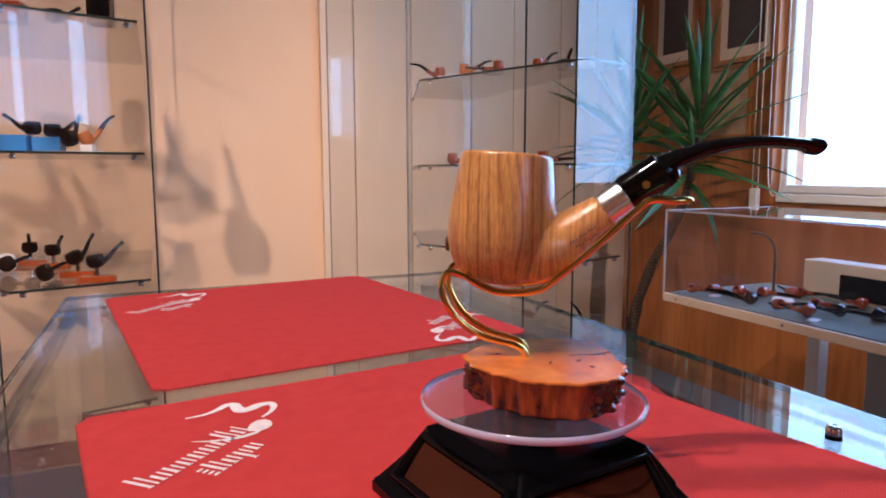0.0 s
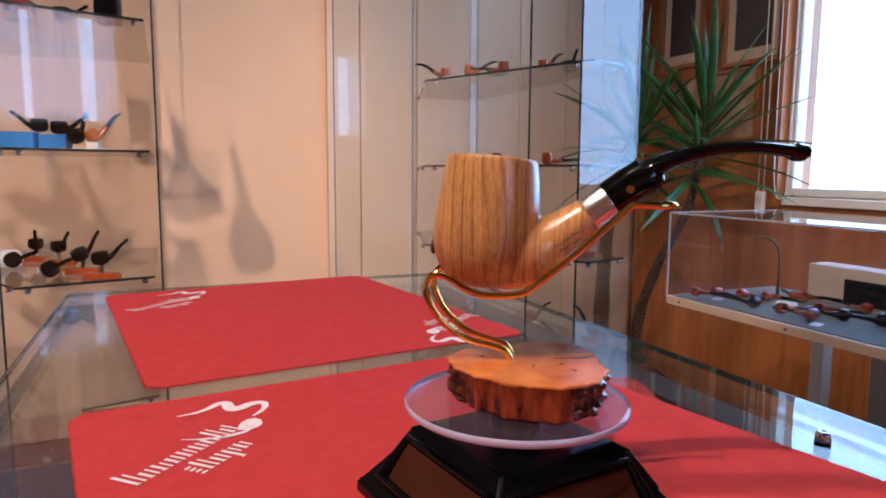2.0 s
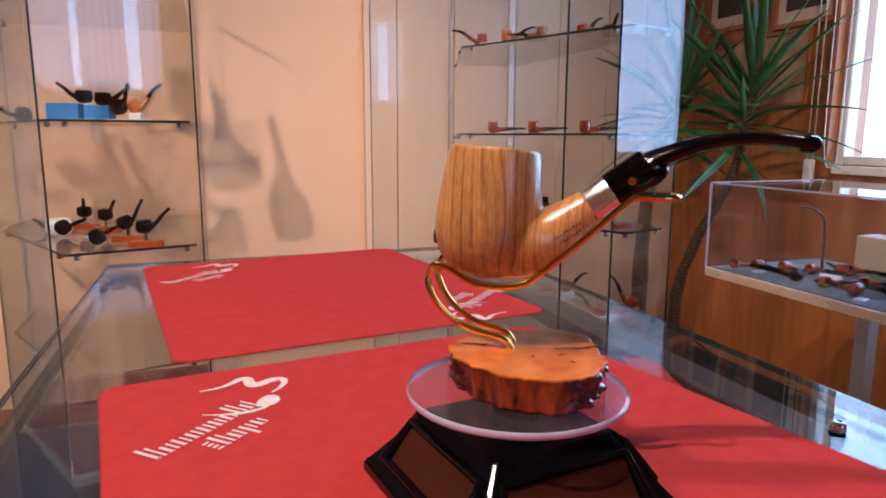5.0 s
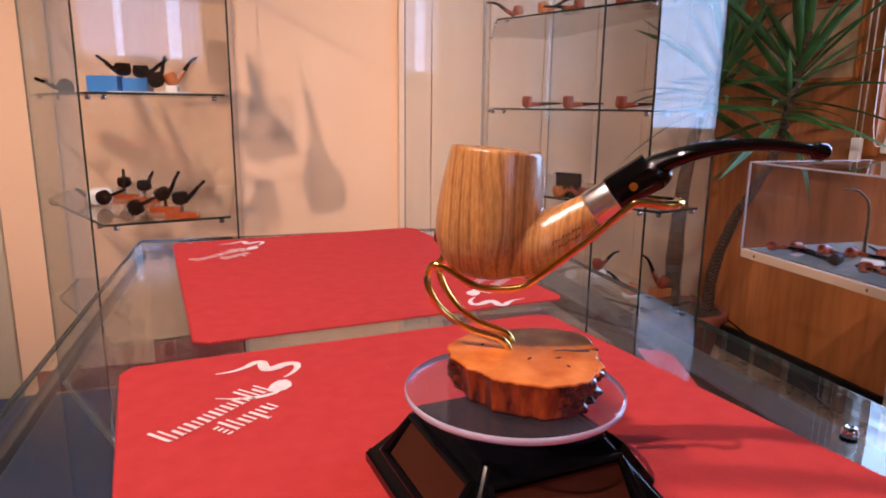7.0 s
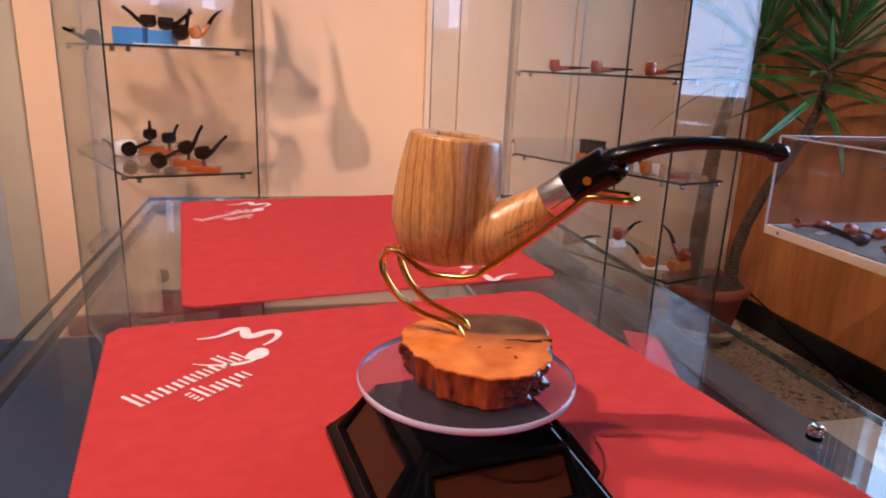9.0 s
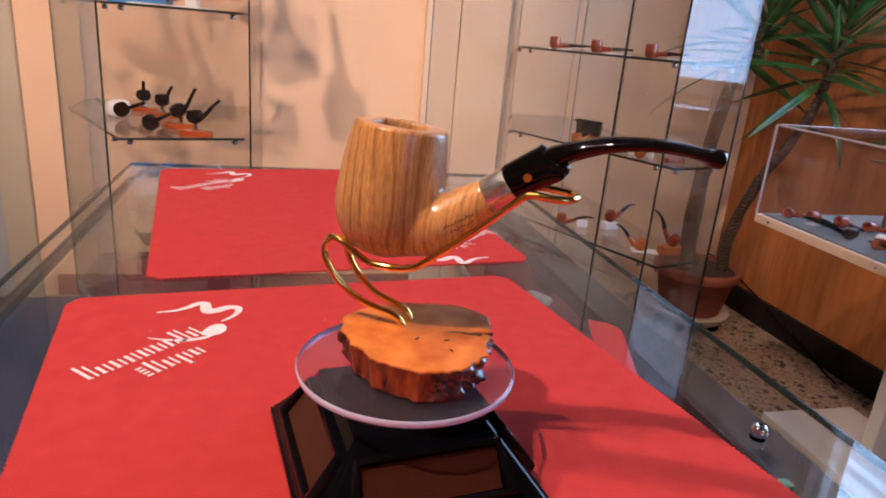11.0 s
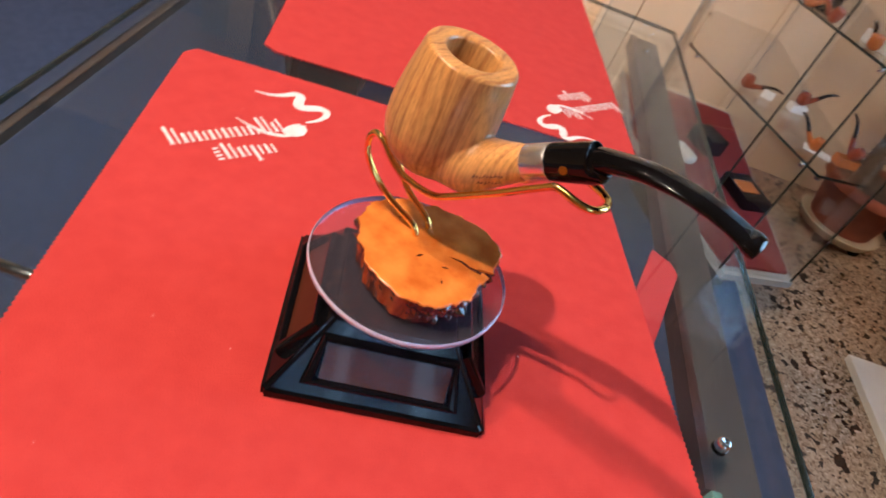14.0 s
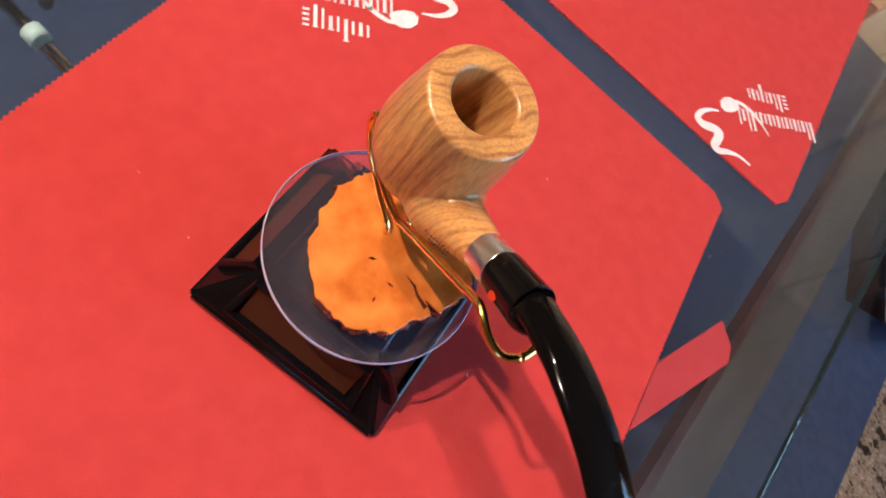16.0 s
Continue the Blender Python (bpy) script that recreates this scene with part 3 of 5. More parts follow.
# chrome connectors under the glass by the inner side
for y in (0.210,):
    part("rod", tube([(-0.074, y, 0.880), (0.060, y, 0.880)], 0.0036, 14), M_CHROME, counter, "chrome rod", True)
    part("clamp", tube([(-0.039, y, 0.880), (-0.031, y, 0.880)], 0.0055, 16), material("pale_sleeve", (0.45, 0.60, 0.60), 0.4), counter, "pale blue-green sleeve", True)
    for s in (-1, 1):
        part("knob", lathe([(0, 0.888), (0.005, 0.8875), (0.0075, 0.884), (0.0078, 0.880), (0.005, 0.877), (0.0035, 0.868), (0, 0.868)], 18, -0.056, y + 0.019 * s), M_CHROME, counter, "round chrome knob", True)
        part("arm", tube([(-0.056, y + 0.019 * s, 0.878), (-0.070, y + 0.004 * s, 0.879)], 0.0025, 10), M_CHROME, counter, "short chrome arm", True)

# ---- red mats ----
def mat_sheet(corner, angle, w, h, left=0.0, right=0.0):
    """A felt mat with pinked edges: corner is its far end's near-side point, w along the far edge, h away from it; left and right: how far the side edges lean."""
    c, s = math.cos(radians(angle)), math.sin(radians(angle))
    ex, ey = Vector((c, s)), Vector((s, -c))
    pitch, depth, rad = 0.0032, 0.0014, 0.008
    pts = []
    def side(p, q, inward):
        n = int((q - p).length / pitch)
        for k in range(n):
            pts.append(p + (q - p) * (k / n))
            pts.append(p + (q - p) * ((k + 0.5) / n) + inward * depth)
    o = Vector(corner)
    fl, fr = ey + ex * math.tan(radians(left)), ey + ex * math.tan(radians(right))
    side(o + ex * rad, o + ex * (w - rad), ey)
    side(o + ex * w + fr * rad, o + ex * w + fr * (h - rad), -ex)
    side(o + ex * (w - rad) + fr * h, o + ex * rad + fl * h, -ey)
    side(o + fl * (h - rad), o + fl * rad, ex)
    return prism([(p.x, p.y) for p in pts], TZ + 0.0003, TZ + 0.0015)


mat_near = part("felt_mat", mat_sheet((-0.0330, 0.4225), 7.6, 0.318, 0.380, 0.9, 2.7), M_FELT)
tagged(mat_near, "bright red felt mat with pinked edges and white printed logo", "mat", group="mats on the counter")
mat_far = part("felt_mat", mat_sheet((-0.044, 0.829), 8.0, 0.314, 0.377), M_FELT)
tagged(mat_far, "bright red felt mat printed with white logos at two corners", "mat", group="mats on the counter")


def flat_stroke(bm, pts, widths, z):
    """A flat ribbon along plan points, its width given point by point."""
    p = [Vector(q) for q in pts]
    left, right = [], []
    for i, q in enumerate(p):
        d = (p[min(i + 1, len(p) - 1)] - p[max(i - 1, 0)]).normalized()
        n = Vector((-d.y, d.x))
        left.append(bm.verts.new((*(q + n * widths[i] / 2), z)))
        right.append(bm.verts.new((*(q - n * widths[i] / 2), z)))
    for k in range(len(p) - 1):
        bm.faces.new((left[k], right[k], right[k + 1], left[k + 1]))


def logo(parent, origin, angle, k):
    """Plain bars for the two lines of lettering, a swash and a drop, in the print's sizes. Origin: the foot of the first line."""
    c, s = math.cos(radians(angle)), math.sin(radians(angle))
    at = lambda u, v: Vector((origin[0] + k * (c * u - s * v), origin[1] + k * (s * u + c * v)))
    z = TZ + 0.0019
    bm = bmesh.new()
    def bar(u0, v0, u1, v1, w):
        flat_stroke(bm, [at(u0, v0), at(u1, v1)], [w * k, w * k], z)
    # two lines of plain upright bars, low and tall, with small feet
    def upright(u, v, w, h):
        bar(u + w / 2, v, u + w / 2, v + h, w)
        bar(u - 0.0012, v + 0.0004, u + w + 0.0012, v + 0.0004, 0.0009)
    def pair(u, v, h1, h2, low=0.0):
        bar(u + 0.0009, v + low, u + 0.0009, v + h1, 0.0021)
        bar(u + 0.0050, v, u + 0.0050, v + h2, 0.0014)
        bar(u - 0.0008, v + low + 0.0004, u + 0.0026, v + low + 0.0004, 0.0007)
    u = 0.0045
    for h1, h2 in ((0.0172, 0.0150), (0.0092, 0.0096), (0.0100, 0.0088), (0.0092, 0.0096), (0.0098, 0.0094), (0.0096, 0.0090), (0.0092, 0.0078), (0.0168, 0.0168), (0.0098, 0.0130)):
        pair(u, -0.0042, h1, h2)
        u += 0.0083
    u = 0.0310
    for low, h1, h2 in ((0.0, 0.0150, 0.0135), (0.0, 0.0094, 0.0100), (-0.0055, 0.0094, 0.0088), (0.0, 0.0092, 0.0082)):
        pair(u, -0.0236, h1, h2, low)
        u += 0.0085
    for i in range(4):
        bar(0.0248, -0.0228 + 0.0034 * i, 0.0286, -0.0228 + 0.0034 * i, 0.0016)
    # swash and drop
    def stroke(pts, w0, w1, e=0.7):
        line = smooth_line([(*q, 0) for q in pts], 6)
        line = [Vector((0.0771 + (q.x - 0.073) * 1.48, q.y * 1.18, 0)) for q in line]
        n = len(line) - 1
        flat_stroke(bm, [at(q.x, q.y) for q in line], [k * (w0 + (w1 - w0) * max(0.0, math.sin(math.pi * (i / n) ** e)) ** 1.2) for i in range(n + 1)], z)
    stroke([(0.0730, 0.0350), (0.0790, 0.0300), (0.0850, 0.0285), (0.0905, 0.0285), (0.0925, 0.0255), (0.0895, 0.0205), (0.0880, 0.0165), (0.0910, 0.0140), (0.0965, 0.0125), (0.0990, 0.0085), (0.0960, 0.0040), (0.0905, 0.0015), (0.0850, 0.0012)], 0.0014, 0.0074, 1.0)
    stroke([(0.0560, 0.0125), (0.0590, 0.0050), (0.0640, -0.0030), (0.0700, -0.0075), (0.0760, -0.0085)], 0.0008, 0.0034, 1.4)
    drop = [(0.0715, -0.0040), (0.0745, -0.0012), (0.0785, 0.0006), (0.0830, 0.0008), (0.0855, -0.0018), (0.0850, -0.0060), (0.0815, -0.0098), (0.0770, -0.0105), (0.0730, -0.0085)]
    bm.faces.new([bm.verts.new((*at(0.0771 + (q[0] - 0.0738) * 1.3, q[1] * 1.15), z + 0.0001)) for q in drop])
    return part("printed_logo", bm, M_PRINT, parent, "white printed plain bars and swash")


rnd = random.Random(11)
bm = bmesh.new()
for k in range(12):
    x, y, a, n = rnd.uniform(0.0, 0.30), rnd.uniform(0.12, 0.43), rnd.uniform(0, 3.1), rnd.uniform(0.0003, 0.0011)
    flat_stroke(bm, [(x - n * math.cos(a), y - n * math.sin(a)), (x, y + 0.0002), (x + n * math.cos(a), y + n * math.sin(a))], [0.0001, 0.0003, 0.0001], TZ + 0.0017)
tagged(part("lint", bm, M_PRINT), "tiny pale bits of lint on the red felt", "lint", kind="stuff")
logo(mat_near, (0.0025, 0.3125), 46.0, 1.0)
logo(mat_far, (0.3045, 0.5900), -134.0, 1.0)
logo(mat_far, (-0.012, 0.7220), 46.0, 1.0)

cloth = part("felt_scrap", prism([(0.319, 0.294), (0.349, 0.383), (0.3445, 0.394), (0.331, 0.403), (0.311, 0.341)], 0.8868, 0.8885), M_SCRAP)
tagged(cloth, "folded red felt corner lying under the glass top", "cloth")

# ---- turntable ----
CX, CY, BZ = 0.1578, 0.2310, TZ + 0.0015
turntable = empty("turntable", pose(CX, CY, BZ, 0, 0, 8.4))
tagged(turntable, "black solar turntable with clear round acrylic plate", "turntable")
HB, HT, ZL, ZT = 0.051, 0.0288, 0.0045, 0.0335
bm = bmesh.new()
lev = [(HB, 0.0), (HB, ZL), (HB - 0.0015, ZL + 0.0012), (HT, ZT), (HT - 0.001, ZT + 0.0006), (0.012, ZT + 0.0008)]
rings = [[bm.verts.new((sx * h, sy * h, z)) for sx, sy in ((-1, -1), (1, -1), (1, 1), (-1, 1))] for h, z in lev]
for a, b in zip(rings, rings[1:]):
    for k in range(4):
        bm.faces.new((a[k], a[(k + 1) % 4], b[(k + 1) % 4], b[k]))
bm.faces.new(rings[0][::-1])
bm.faces.new(rings[-1])
bmesh.ops.bevel(bm, geom=[e for e in bm.edges if abs(e.verts[0].co.z - e.verts[1].co.z) > 0.001], offset=0.0018, segments=3, affect='EDGES')
part("base", bm, M_BLACK, turntable, "glossy black plastic pyramid base")
slope = math.atan2(ZT - ZL, HB - HT)
for k in range(4):
    m = pose(0, 0, 0, 0, 0, 90 * k) @ Matrix.Translation((0, -(HB + HT) / 2 - 0.0006, (ZL + ZT) / 2 + 0.0006)) @ pose(0, 0, 0, math.degrees(slope), 0, 0)
    bez = bmesh.new()
    ow0, ow1, ih, t = 0.0360, 0.0310, 0.0118, 0.003
    outer = [(-ow0, -ih), (ow0, -ih), (ow1, ih), (-ow1, ih)]
    inner = [(-0.0305, -ih + t), (0.0305, -ih + t), (0.0285, ih - t), (-0.0285, ih - t)]
    middle = [((a[0] + c[0]) / 2, (a[1] + c[1]) / 2) for a, c in zip(outer, inner)]
    loops = [(outer, 1.0, 1.0, -0.001), (outer, 0.988, 0.97, 0.0016), (outer, 0.972, 0.93, 0.0026), (middle, 1.0, 1.0, 0.0030), (inner, 1.02, 1.05, 0.0027), (inner, 1.0, 1.0, 0.0016), (inner, 0.985, 0.96, -0.0002)]
    loops = [[bez.verts.new((x * fx, y * fy, z)) for x, y in ring] for ring, fx, fy, z in loops]
    for a, b in zip(loops, loops[1:]):
        for j in range(4):
            bez.faces.new((a[j], a[(j + 1) % 4], b[(j + 1) % 4], b[j]))
    fr = part("panel_frame", bez, M_BLACK, turntable, "", False)
    fr.matrix_local = m
    cell = box(-0.0285, -0.0082, -0.0004, 0.0285, 0.0082, 0.0002)
    sp = part("solar_panel", cell, M_SOLAR, turntable, "brown solar cell strip")
    sp.matrix_local = m
PB, PT = 0.0462, 0.0500
part("hub", lathe([(0, ZT), (0.012, ZT), (0.012, ZT + 0.003), (0.009, PB), (0, PB)], 32), M_BLACK, turntable, "", True)
plate = part("plate", lathe([(0, PB), (0.0455, PB), (0.0463, PB + 0.0008), (0.0463, PT - 0.0008), (0.0455, PT), (0, PT)], 96), M_PLATE, turntable, "clear round acrylic plate")
rim = part("plate_rim", lathe([(0.0462, PB + 0.0004), (0.0467, PB + 0.0009), (0.0467, PT - 0.0009), (0.0462, PT - 0.0004)], 96), material("acrylic_rim", (0.46, 0.43, 0.58), 0.10, spec=0.9, coat=0.5), turntable, "pale polished acrylic edge", True)

# ---- burl slab and wire rest ----
TURN = -31.0
SPIN = pose(CX, CY, 0.0030, 0, 0, TURN) @ Matrix.Translation((0.0036, 0, 0))
PZ = 0.9425
bm = bmesh.new()
N = 320


def slab_radius(a):
    d = Vector((math.cos(a), math.sin(a), 0))
    lobe = lambda at, width: math.exp(-(((math.degrees(a) - at + 180) % 360 - 180) / width) ** 2)
    r = 0.0318 + 0.0020 * math.cos(a) + 0.0055 * lobe(58, 22) + 0.0030 * lobe(-42, 24) - 0.0035 * lobe(-128, 30) - 0.0030 * lobe(116, 25) - 0.0022 * lobe(5, 14)
    r += 0.0020 * noise.noise(d * 3.6) + 0.0012 * noise.noise(d * 8.0) + bark_left(a) * (0.0012 * abs(noise.noise(d * 22.0)) + 0.0006 * noise.noise(d * 45.0))
    return r - 0.0085 * max(0.0, 1 - abs(a - 0.40) / 0.05)


def bark_left(a):
    """How much rough bark is left on the slab's side: one half is nearly bare, smooth wood."""
    d = abs((math.degrees(a) + 99 + 180) % 360 - 180)
    return 0.10 + 0.90 * max(0.0, min(1.0, (d - 40) / 18))


rings = []
SX, SY = -0.0016, -0.0020
LEV = 20
for k in range(LEV + 1):
    t = k / LEV
    ring = []
    for j in range(N):
        a = 2 * math.pi * j / N
        d = Vector((math.cos(a), math.sin(a), 0))
        side = 0.5 + 0.5 * noise.noise(d * 1.4 + Vector((0, 0, 7)))
        taper = 1.0 - (0.02 + 0.13 * side) * (1 - t) ** 0.7 - (0.03 if k == 0 else 0.0)
        q = Vector((d.x * 0.035, d.y * 0.035, t * 0.0168))
        lump = 0.5 - noise.voronoi(q * 230)[0][0] + 0.5 * (0.5 - noise.voronoi(q * 480 + Vector((3, 0, 0)))[0][0])
        ridge = noise.noise(Vector((d.x * 3.2, d.y * 3.2, t * 1.6))) + 0.5 * noise.noise(Vector((d.x * 9, d.y * 9, t * 2.6)))
        wild = bark_left(a)
        flute = 0.0009 * (1 - wild) * noise.noise(d * 7.0 + Vector((0, 0, t * 0.5)))
        r = slab_radius(a) * taper + wild * (0.0052 * lump + 0.0026 * ridge) * (0.15 if k == LEV else 1) + flute
        ring.append(bm.verts.new((SX + r * d.x, SY + r * d.y, 0.0061 + 0.0146 * t)))
    rings.append(ring)
bm.faces.new(rings[0][::-1])
for a, b in zip(rings, rings[1:]):
    for k in range(N):
        face = bm.faces.new((a[k], a[(k + 1) % N], b[(k + 1) % N], b[k]))
        face.material_index = 1 if bark_left(2 * math.pi * k / N) < 0.45 + 0.3 * noise.noise(a[k].co * 700) else 0
rest = empty("pipe_rest", SPIN @ Matrix.Translation((0, 0, PZ)))
tagged(rest, "pipe rest of varnished burl slab and bent gold wire", "pipe rest")
part("bark_edge", bm, M_BARK, rest, "dark knobbly varnished bark edge", True).data.materials.append(M_BARE)
bm = bmesh.new()
ring = []
for k in range(N):
    a = 2 * math.pi * k / N
    rr = slab_radius(a) * 1.004 + bark_left(a) * 0.0005 * noise.noise(Vector((math.cos(a) * 22, math.sin(a) * 22, 0)))
    ring.append((SX + rr * math.cos(a), SY + rr * math.sin(a)))
lo = [bm.verts.new((x, y, 0.0204)) for x, y in ring]
mid = [bm.verts.new((x, y, 0.0212)) for x, y in ring]
hi = [bm.verts.new((SX + (x - SX) * 0.985, SY + (y - SY) * 0.985, 0.0215)) for x, y in ring]
cen = bm.verts.new((SX, SY, 0.0217))
for a, b in ((lo, mid), (mid, hi)):
    for k in range(N):
        bm.faces.new((a[k], a[(k + 1) % N], b[(k + 1) % N], b[k]))
for k in range(N):
    bm.faces.new((hi[k], hi[(k + 1) % N], cen))
part("slab_top", bm, M_SLAB, rest, "smooth orange varnished slab top")
part("crack", prism([(0.0262, 0.0085), (0.0205, 0.0062), (0.0170, 0.0060), (0.0118, 0.0030), (0.0172, 0.0050), (0.0210, 0.0050), (0.0268, 0.0068)], 0.0210, 0.02185), M_BARK, rest, "dark crack in the slab")
for fx, fy, fa, fl in ((0.0036, -0.0085, 70, 0.0019), (0.0150, -0.0042, 40, 0.0017), (0.0195, -0.0120, 140, 0.0014), (-0.0180, 0.0020, 40, 0.0010)):
    c, s = math.cos(radians(fa)), math.sin(radians(fa))
    part("fleck", prism([(fx + c * fl, fy + s * fl), (fx - s * fl * 0.35, fy + c * fl * 0.35), (fx - c * fl, fy - s * fl), (fx + s * fl * 0.3, fy - c * fl * 0.3)], 0.0212, 0.02185), M_BARK, rest, "small dark fleck in the slab")
for s in (-1, 1):
    side = [(-0.0060, 0.0045 * s, 0.9605), (-0.0068, 0.0045 * s, 0.9655), (-0.0108, 0.0048 * s, 0.9688), (-0.0235, 0.0060 * s, 0.9723), (-0.0335, 0.0080 * s, 0.9790), (-0.0392, 0.0095 * s, 0.9870), (-0.0408, 0.0100 * s, 0.9945), (-0.0380, 0.0105 * s, 0.9998),
            (-0.0320, 0.0110 * s, 0.9990), (-0.0240, 0.0120 * s, 0.9945), (-0.0160, 0.0120 * s, 0.9922), (-0.0030, 0.0110 * s, 0.9930), (0.0045, 0.0095 * s, 0.9972), (0.0225, 0.0082 * s, 1.0125), (0.0370, 0.0080 * s, 1.0262), (0.0415, 0.0080 * s, 1.0292), (0.0500, 0.0080 * s, 1.0290), (0.0558, 0.0055 * s, 1.0290), (0.0578, 0.0, 1.0290)]
    wire = smooth_line([(u, v + 0.004, z - PZ) for u, v, z in side], 6)
    part("wire", tube(wire, 0.0015, 12), M_BRASS, rest, "polished gold bent wire", True)

# ---- the pipe on the rest ----
pipe = empty("tobacco_pipe", SPIN @ pose(0, 0.004, 0.994, -2.5, 0, -1.0))
tagged(pipe, "bent olive wood tobacco pipe with silver band and black stem", "pipe")
prof = [(0, 0.9936), (0.006, 0.9938), (0.011, 0.9950), (0.0155, 0.9975), (0.0190, 1.0015), (0.0213, 1.0060), (0.0228, 1.0115), (0.0233, 1.0175), (0.0230, 1.0240), (0.0222, 1.0320), (0.0212, 1.0400), (0.0203, 1.0460), (0.0198, 1.0488), (0.0190, 1.0496), (0.0122, 1.0497), (0.0114, 1.0490), (0.0105, 1.042), (0.0099, 1.030), (0.0086, 1.016), (0.005, 1.010), (0, 1.009)]
bm = lathe([(0.955 * r, 0.968 * (z - 0.994)) for r, z in prof], 64)
lean = pose(-0.0193, 0, 0, 0, 4.6, 0)
for v in bm.verts:
    d = Vector((v.co.x * 60, v.co.y * 60, v.co.z * 30 + 30))
    v.co += Vector((v.co.x, v.co.y, 0)) * 0.012 * noise.noise(d)
    v.co = lean @ v.co
line = smooth_line([(-0.0130, 0, 1.0085), (0.0025, 0, 1.0105), (0.0090, 0, 1.0140), (0.0165, 0, 1.0194), (0.0241, 0, 1.0250)], 6)
knots = [0.0150, 0.0138, 0.0105, 0.0084, 0.0068]
rad = [knots[min(i // 6, 4)] * (1 - (i % 6) / 6) + knots[min(i // 6 + 1, 4)] * (i % 6) / 6 for i in range(len(line))]
sh = tube([(p.x, 0, p.z - 0.994) for p in line], rad, 48)
tmp = bpy.data.meshes.new("tmp")
sh.to_mesh(tmp)
sh.free()
bm.from_mesh(tmp)
bpy.data.meshes.remove(tmp)
bowl = part("bowl", bm, M_OLIVE, pipe, "striped olive wood bowl and shank, pale rim", True)
blend = bowl.modifiers.new("blend", 'REMESH')
blend.mode, blend.voxel_size, blend.use_smooth_shade = 'VOXEL', 0.0006, True
soft = bowl.modifiers.new("soft", 'SMOOTH')
soft.factor, soft.iterations = 0.5, 8
part("band", tube([(0.0237 + 0.0086 * k, 0, 0.0307 + 0.0064 * k) for k in (0, 0.01, 0.03, 0.06, 0.5, 0.94, 0.97, 0.99, 1)], [0.0064, 0.0069, 0.00705, 0.0071, 0.00715, 0.0072, 0.00715, 0.0070, 0.0066], 64, caps=False), M_SILVER, pipe, "bright silver band", True)
# the mouthpiece: place along and up, half its height, and its width over its height
stem = [(0.0320, 0.0370, 0.0064, 1, 1), (0.0324, 0.0373, 0.0072, 1, 1), (0.0370, 0.0404, 0.0074, 1, 1), (0.0420, 0.0438, 0.0076, 1, 1), (0.0462, 0.0466, 0.0078, 1, 1), (0.0470, 0.0474, 0.0072, 1, 1), (0.0474, 0.0484, 0.0049, 1.35, 1), (0.0500, 0.0500, 0.0042, 1.55, 1), (0.0535, 0.0516, 0.0038, 1.75, 1), (0.0590, 0.0537, 0.0035, 1.95, 1), (0.0655, 0.0556, 0.0031, 2.25, 1), (0.0760, 0.0573, 0.0026, 2.75, 1), (0.0870, 0.0577, 0.0024, 3.0, 1), (0.0960, 0.0569, 0.0023, 3.15, 1), (0.0998, 0.0563, 0.0024, 3.05, 1), (0.1016, 0.0560, 0.0034, 2.2, 1), (0.1042, 0.0556, 0.0034, 2.2, 1), (0.1053, 0.0554, 0.0026, 2.7, 1)]
path = smooth_line([(a[0], 0, a[1]) for a in stem], 4)
interp = lambda j: [sum(w * stem[min(i, len(stem) - 1)][j] for i, w in ((k // 4, 1 - (k % 4) / 4), (k // 4 + 1, (k % 4) / 4))) for k in range(len(path))]
rr, sx, sy = interp(2), interp(3), interp(4)
part("stem", tube(path, rr, 32, list(zip(sx, sy))), M_VULCANITE, pipe, "polished black bent mouthpiece", True)
part("inlay", tube([(0.0395, -0.0068, 0.0408), (0.0396, -0.0078, 0.0409)], 0.0016, 16), M_BRASS, pipe, "small round gold inlay")

# two short lines of engraving on the shank, as plain dark strokes
M_BURNT = material("burnt_engraving", (0.07, 0.022, 0.010), 0.6, second=(0.11, 0.035, 0.014), scale=400)
for s in (-1, 1):
    bm = bmesh.new()
    for row, (u0, count) in enumerate(((0.0105, 9), (0.0120, 7))):
        for i in range(count):
            u = u0 + i * 0.0012
            v = -0.0005 - 0.0024 * row - 0.0002 * (i % 3)
            cx, cz = u + 0.0010 * row, 0.0140 + (u - 0.004) * 0.66 + v
            k = (cx - (-0.004)) / 0.030
            rad_here = 0.0156 - 0.0089 * max(0.0, min(1.0, k)) ** 0.75
            off = v * 0.85
            depth = math.sqrt(max(1e-8, rad_here ** 2 - off ** 2)) + 0.0005
            for du, dz, ln in ((0.0, 0.0, 0.0006 + 0.0005 * ((i * 7 + row) % 3 == 0)), (0.0005, 0.0002, 0.0004)):
                w = 0.00016
                p0, p1 = Vector((cx + du, s * depth, cz + dz - ln)), Vector((cx + du + ln * 0.4, s * (depth - 0.0002), cz + dz + ln))
                q = [bm.verts.new(p0 + Vector((-w, 0, 0))), bm.verts.new(p0 + Vector((w, 0, 0))), bm.verts.new(p1 + Vector((w, 0, 0))), bm.verts.new(p1 + Vector((-w, 0, 0)))]
                bm.faces.new(q)
    part("engraving", bm, M_BURNT, pipe, "burnt plain marks on the shank")

knot = part("knot", lathe([(0, 0.0008), (0.0008, 0.0009), (0.0012, 0.0003), (0.0019, 0.0008), (0.0024, 0.0002), (0.0031, 0.0005), (0.0036, -0.0006)], 18), M_BURNT, pipe, "small dark knot in the wood", True)
knot.matrix_local = pose(-0.0398, 0.0, 0.0165, 0, -86, 0)
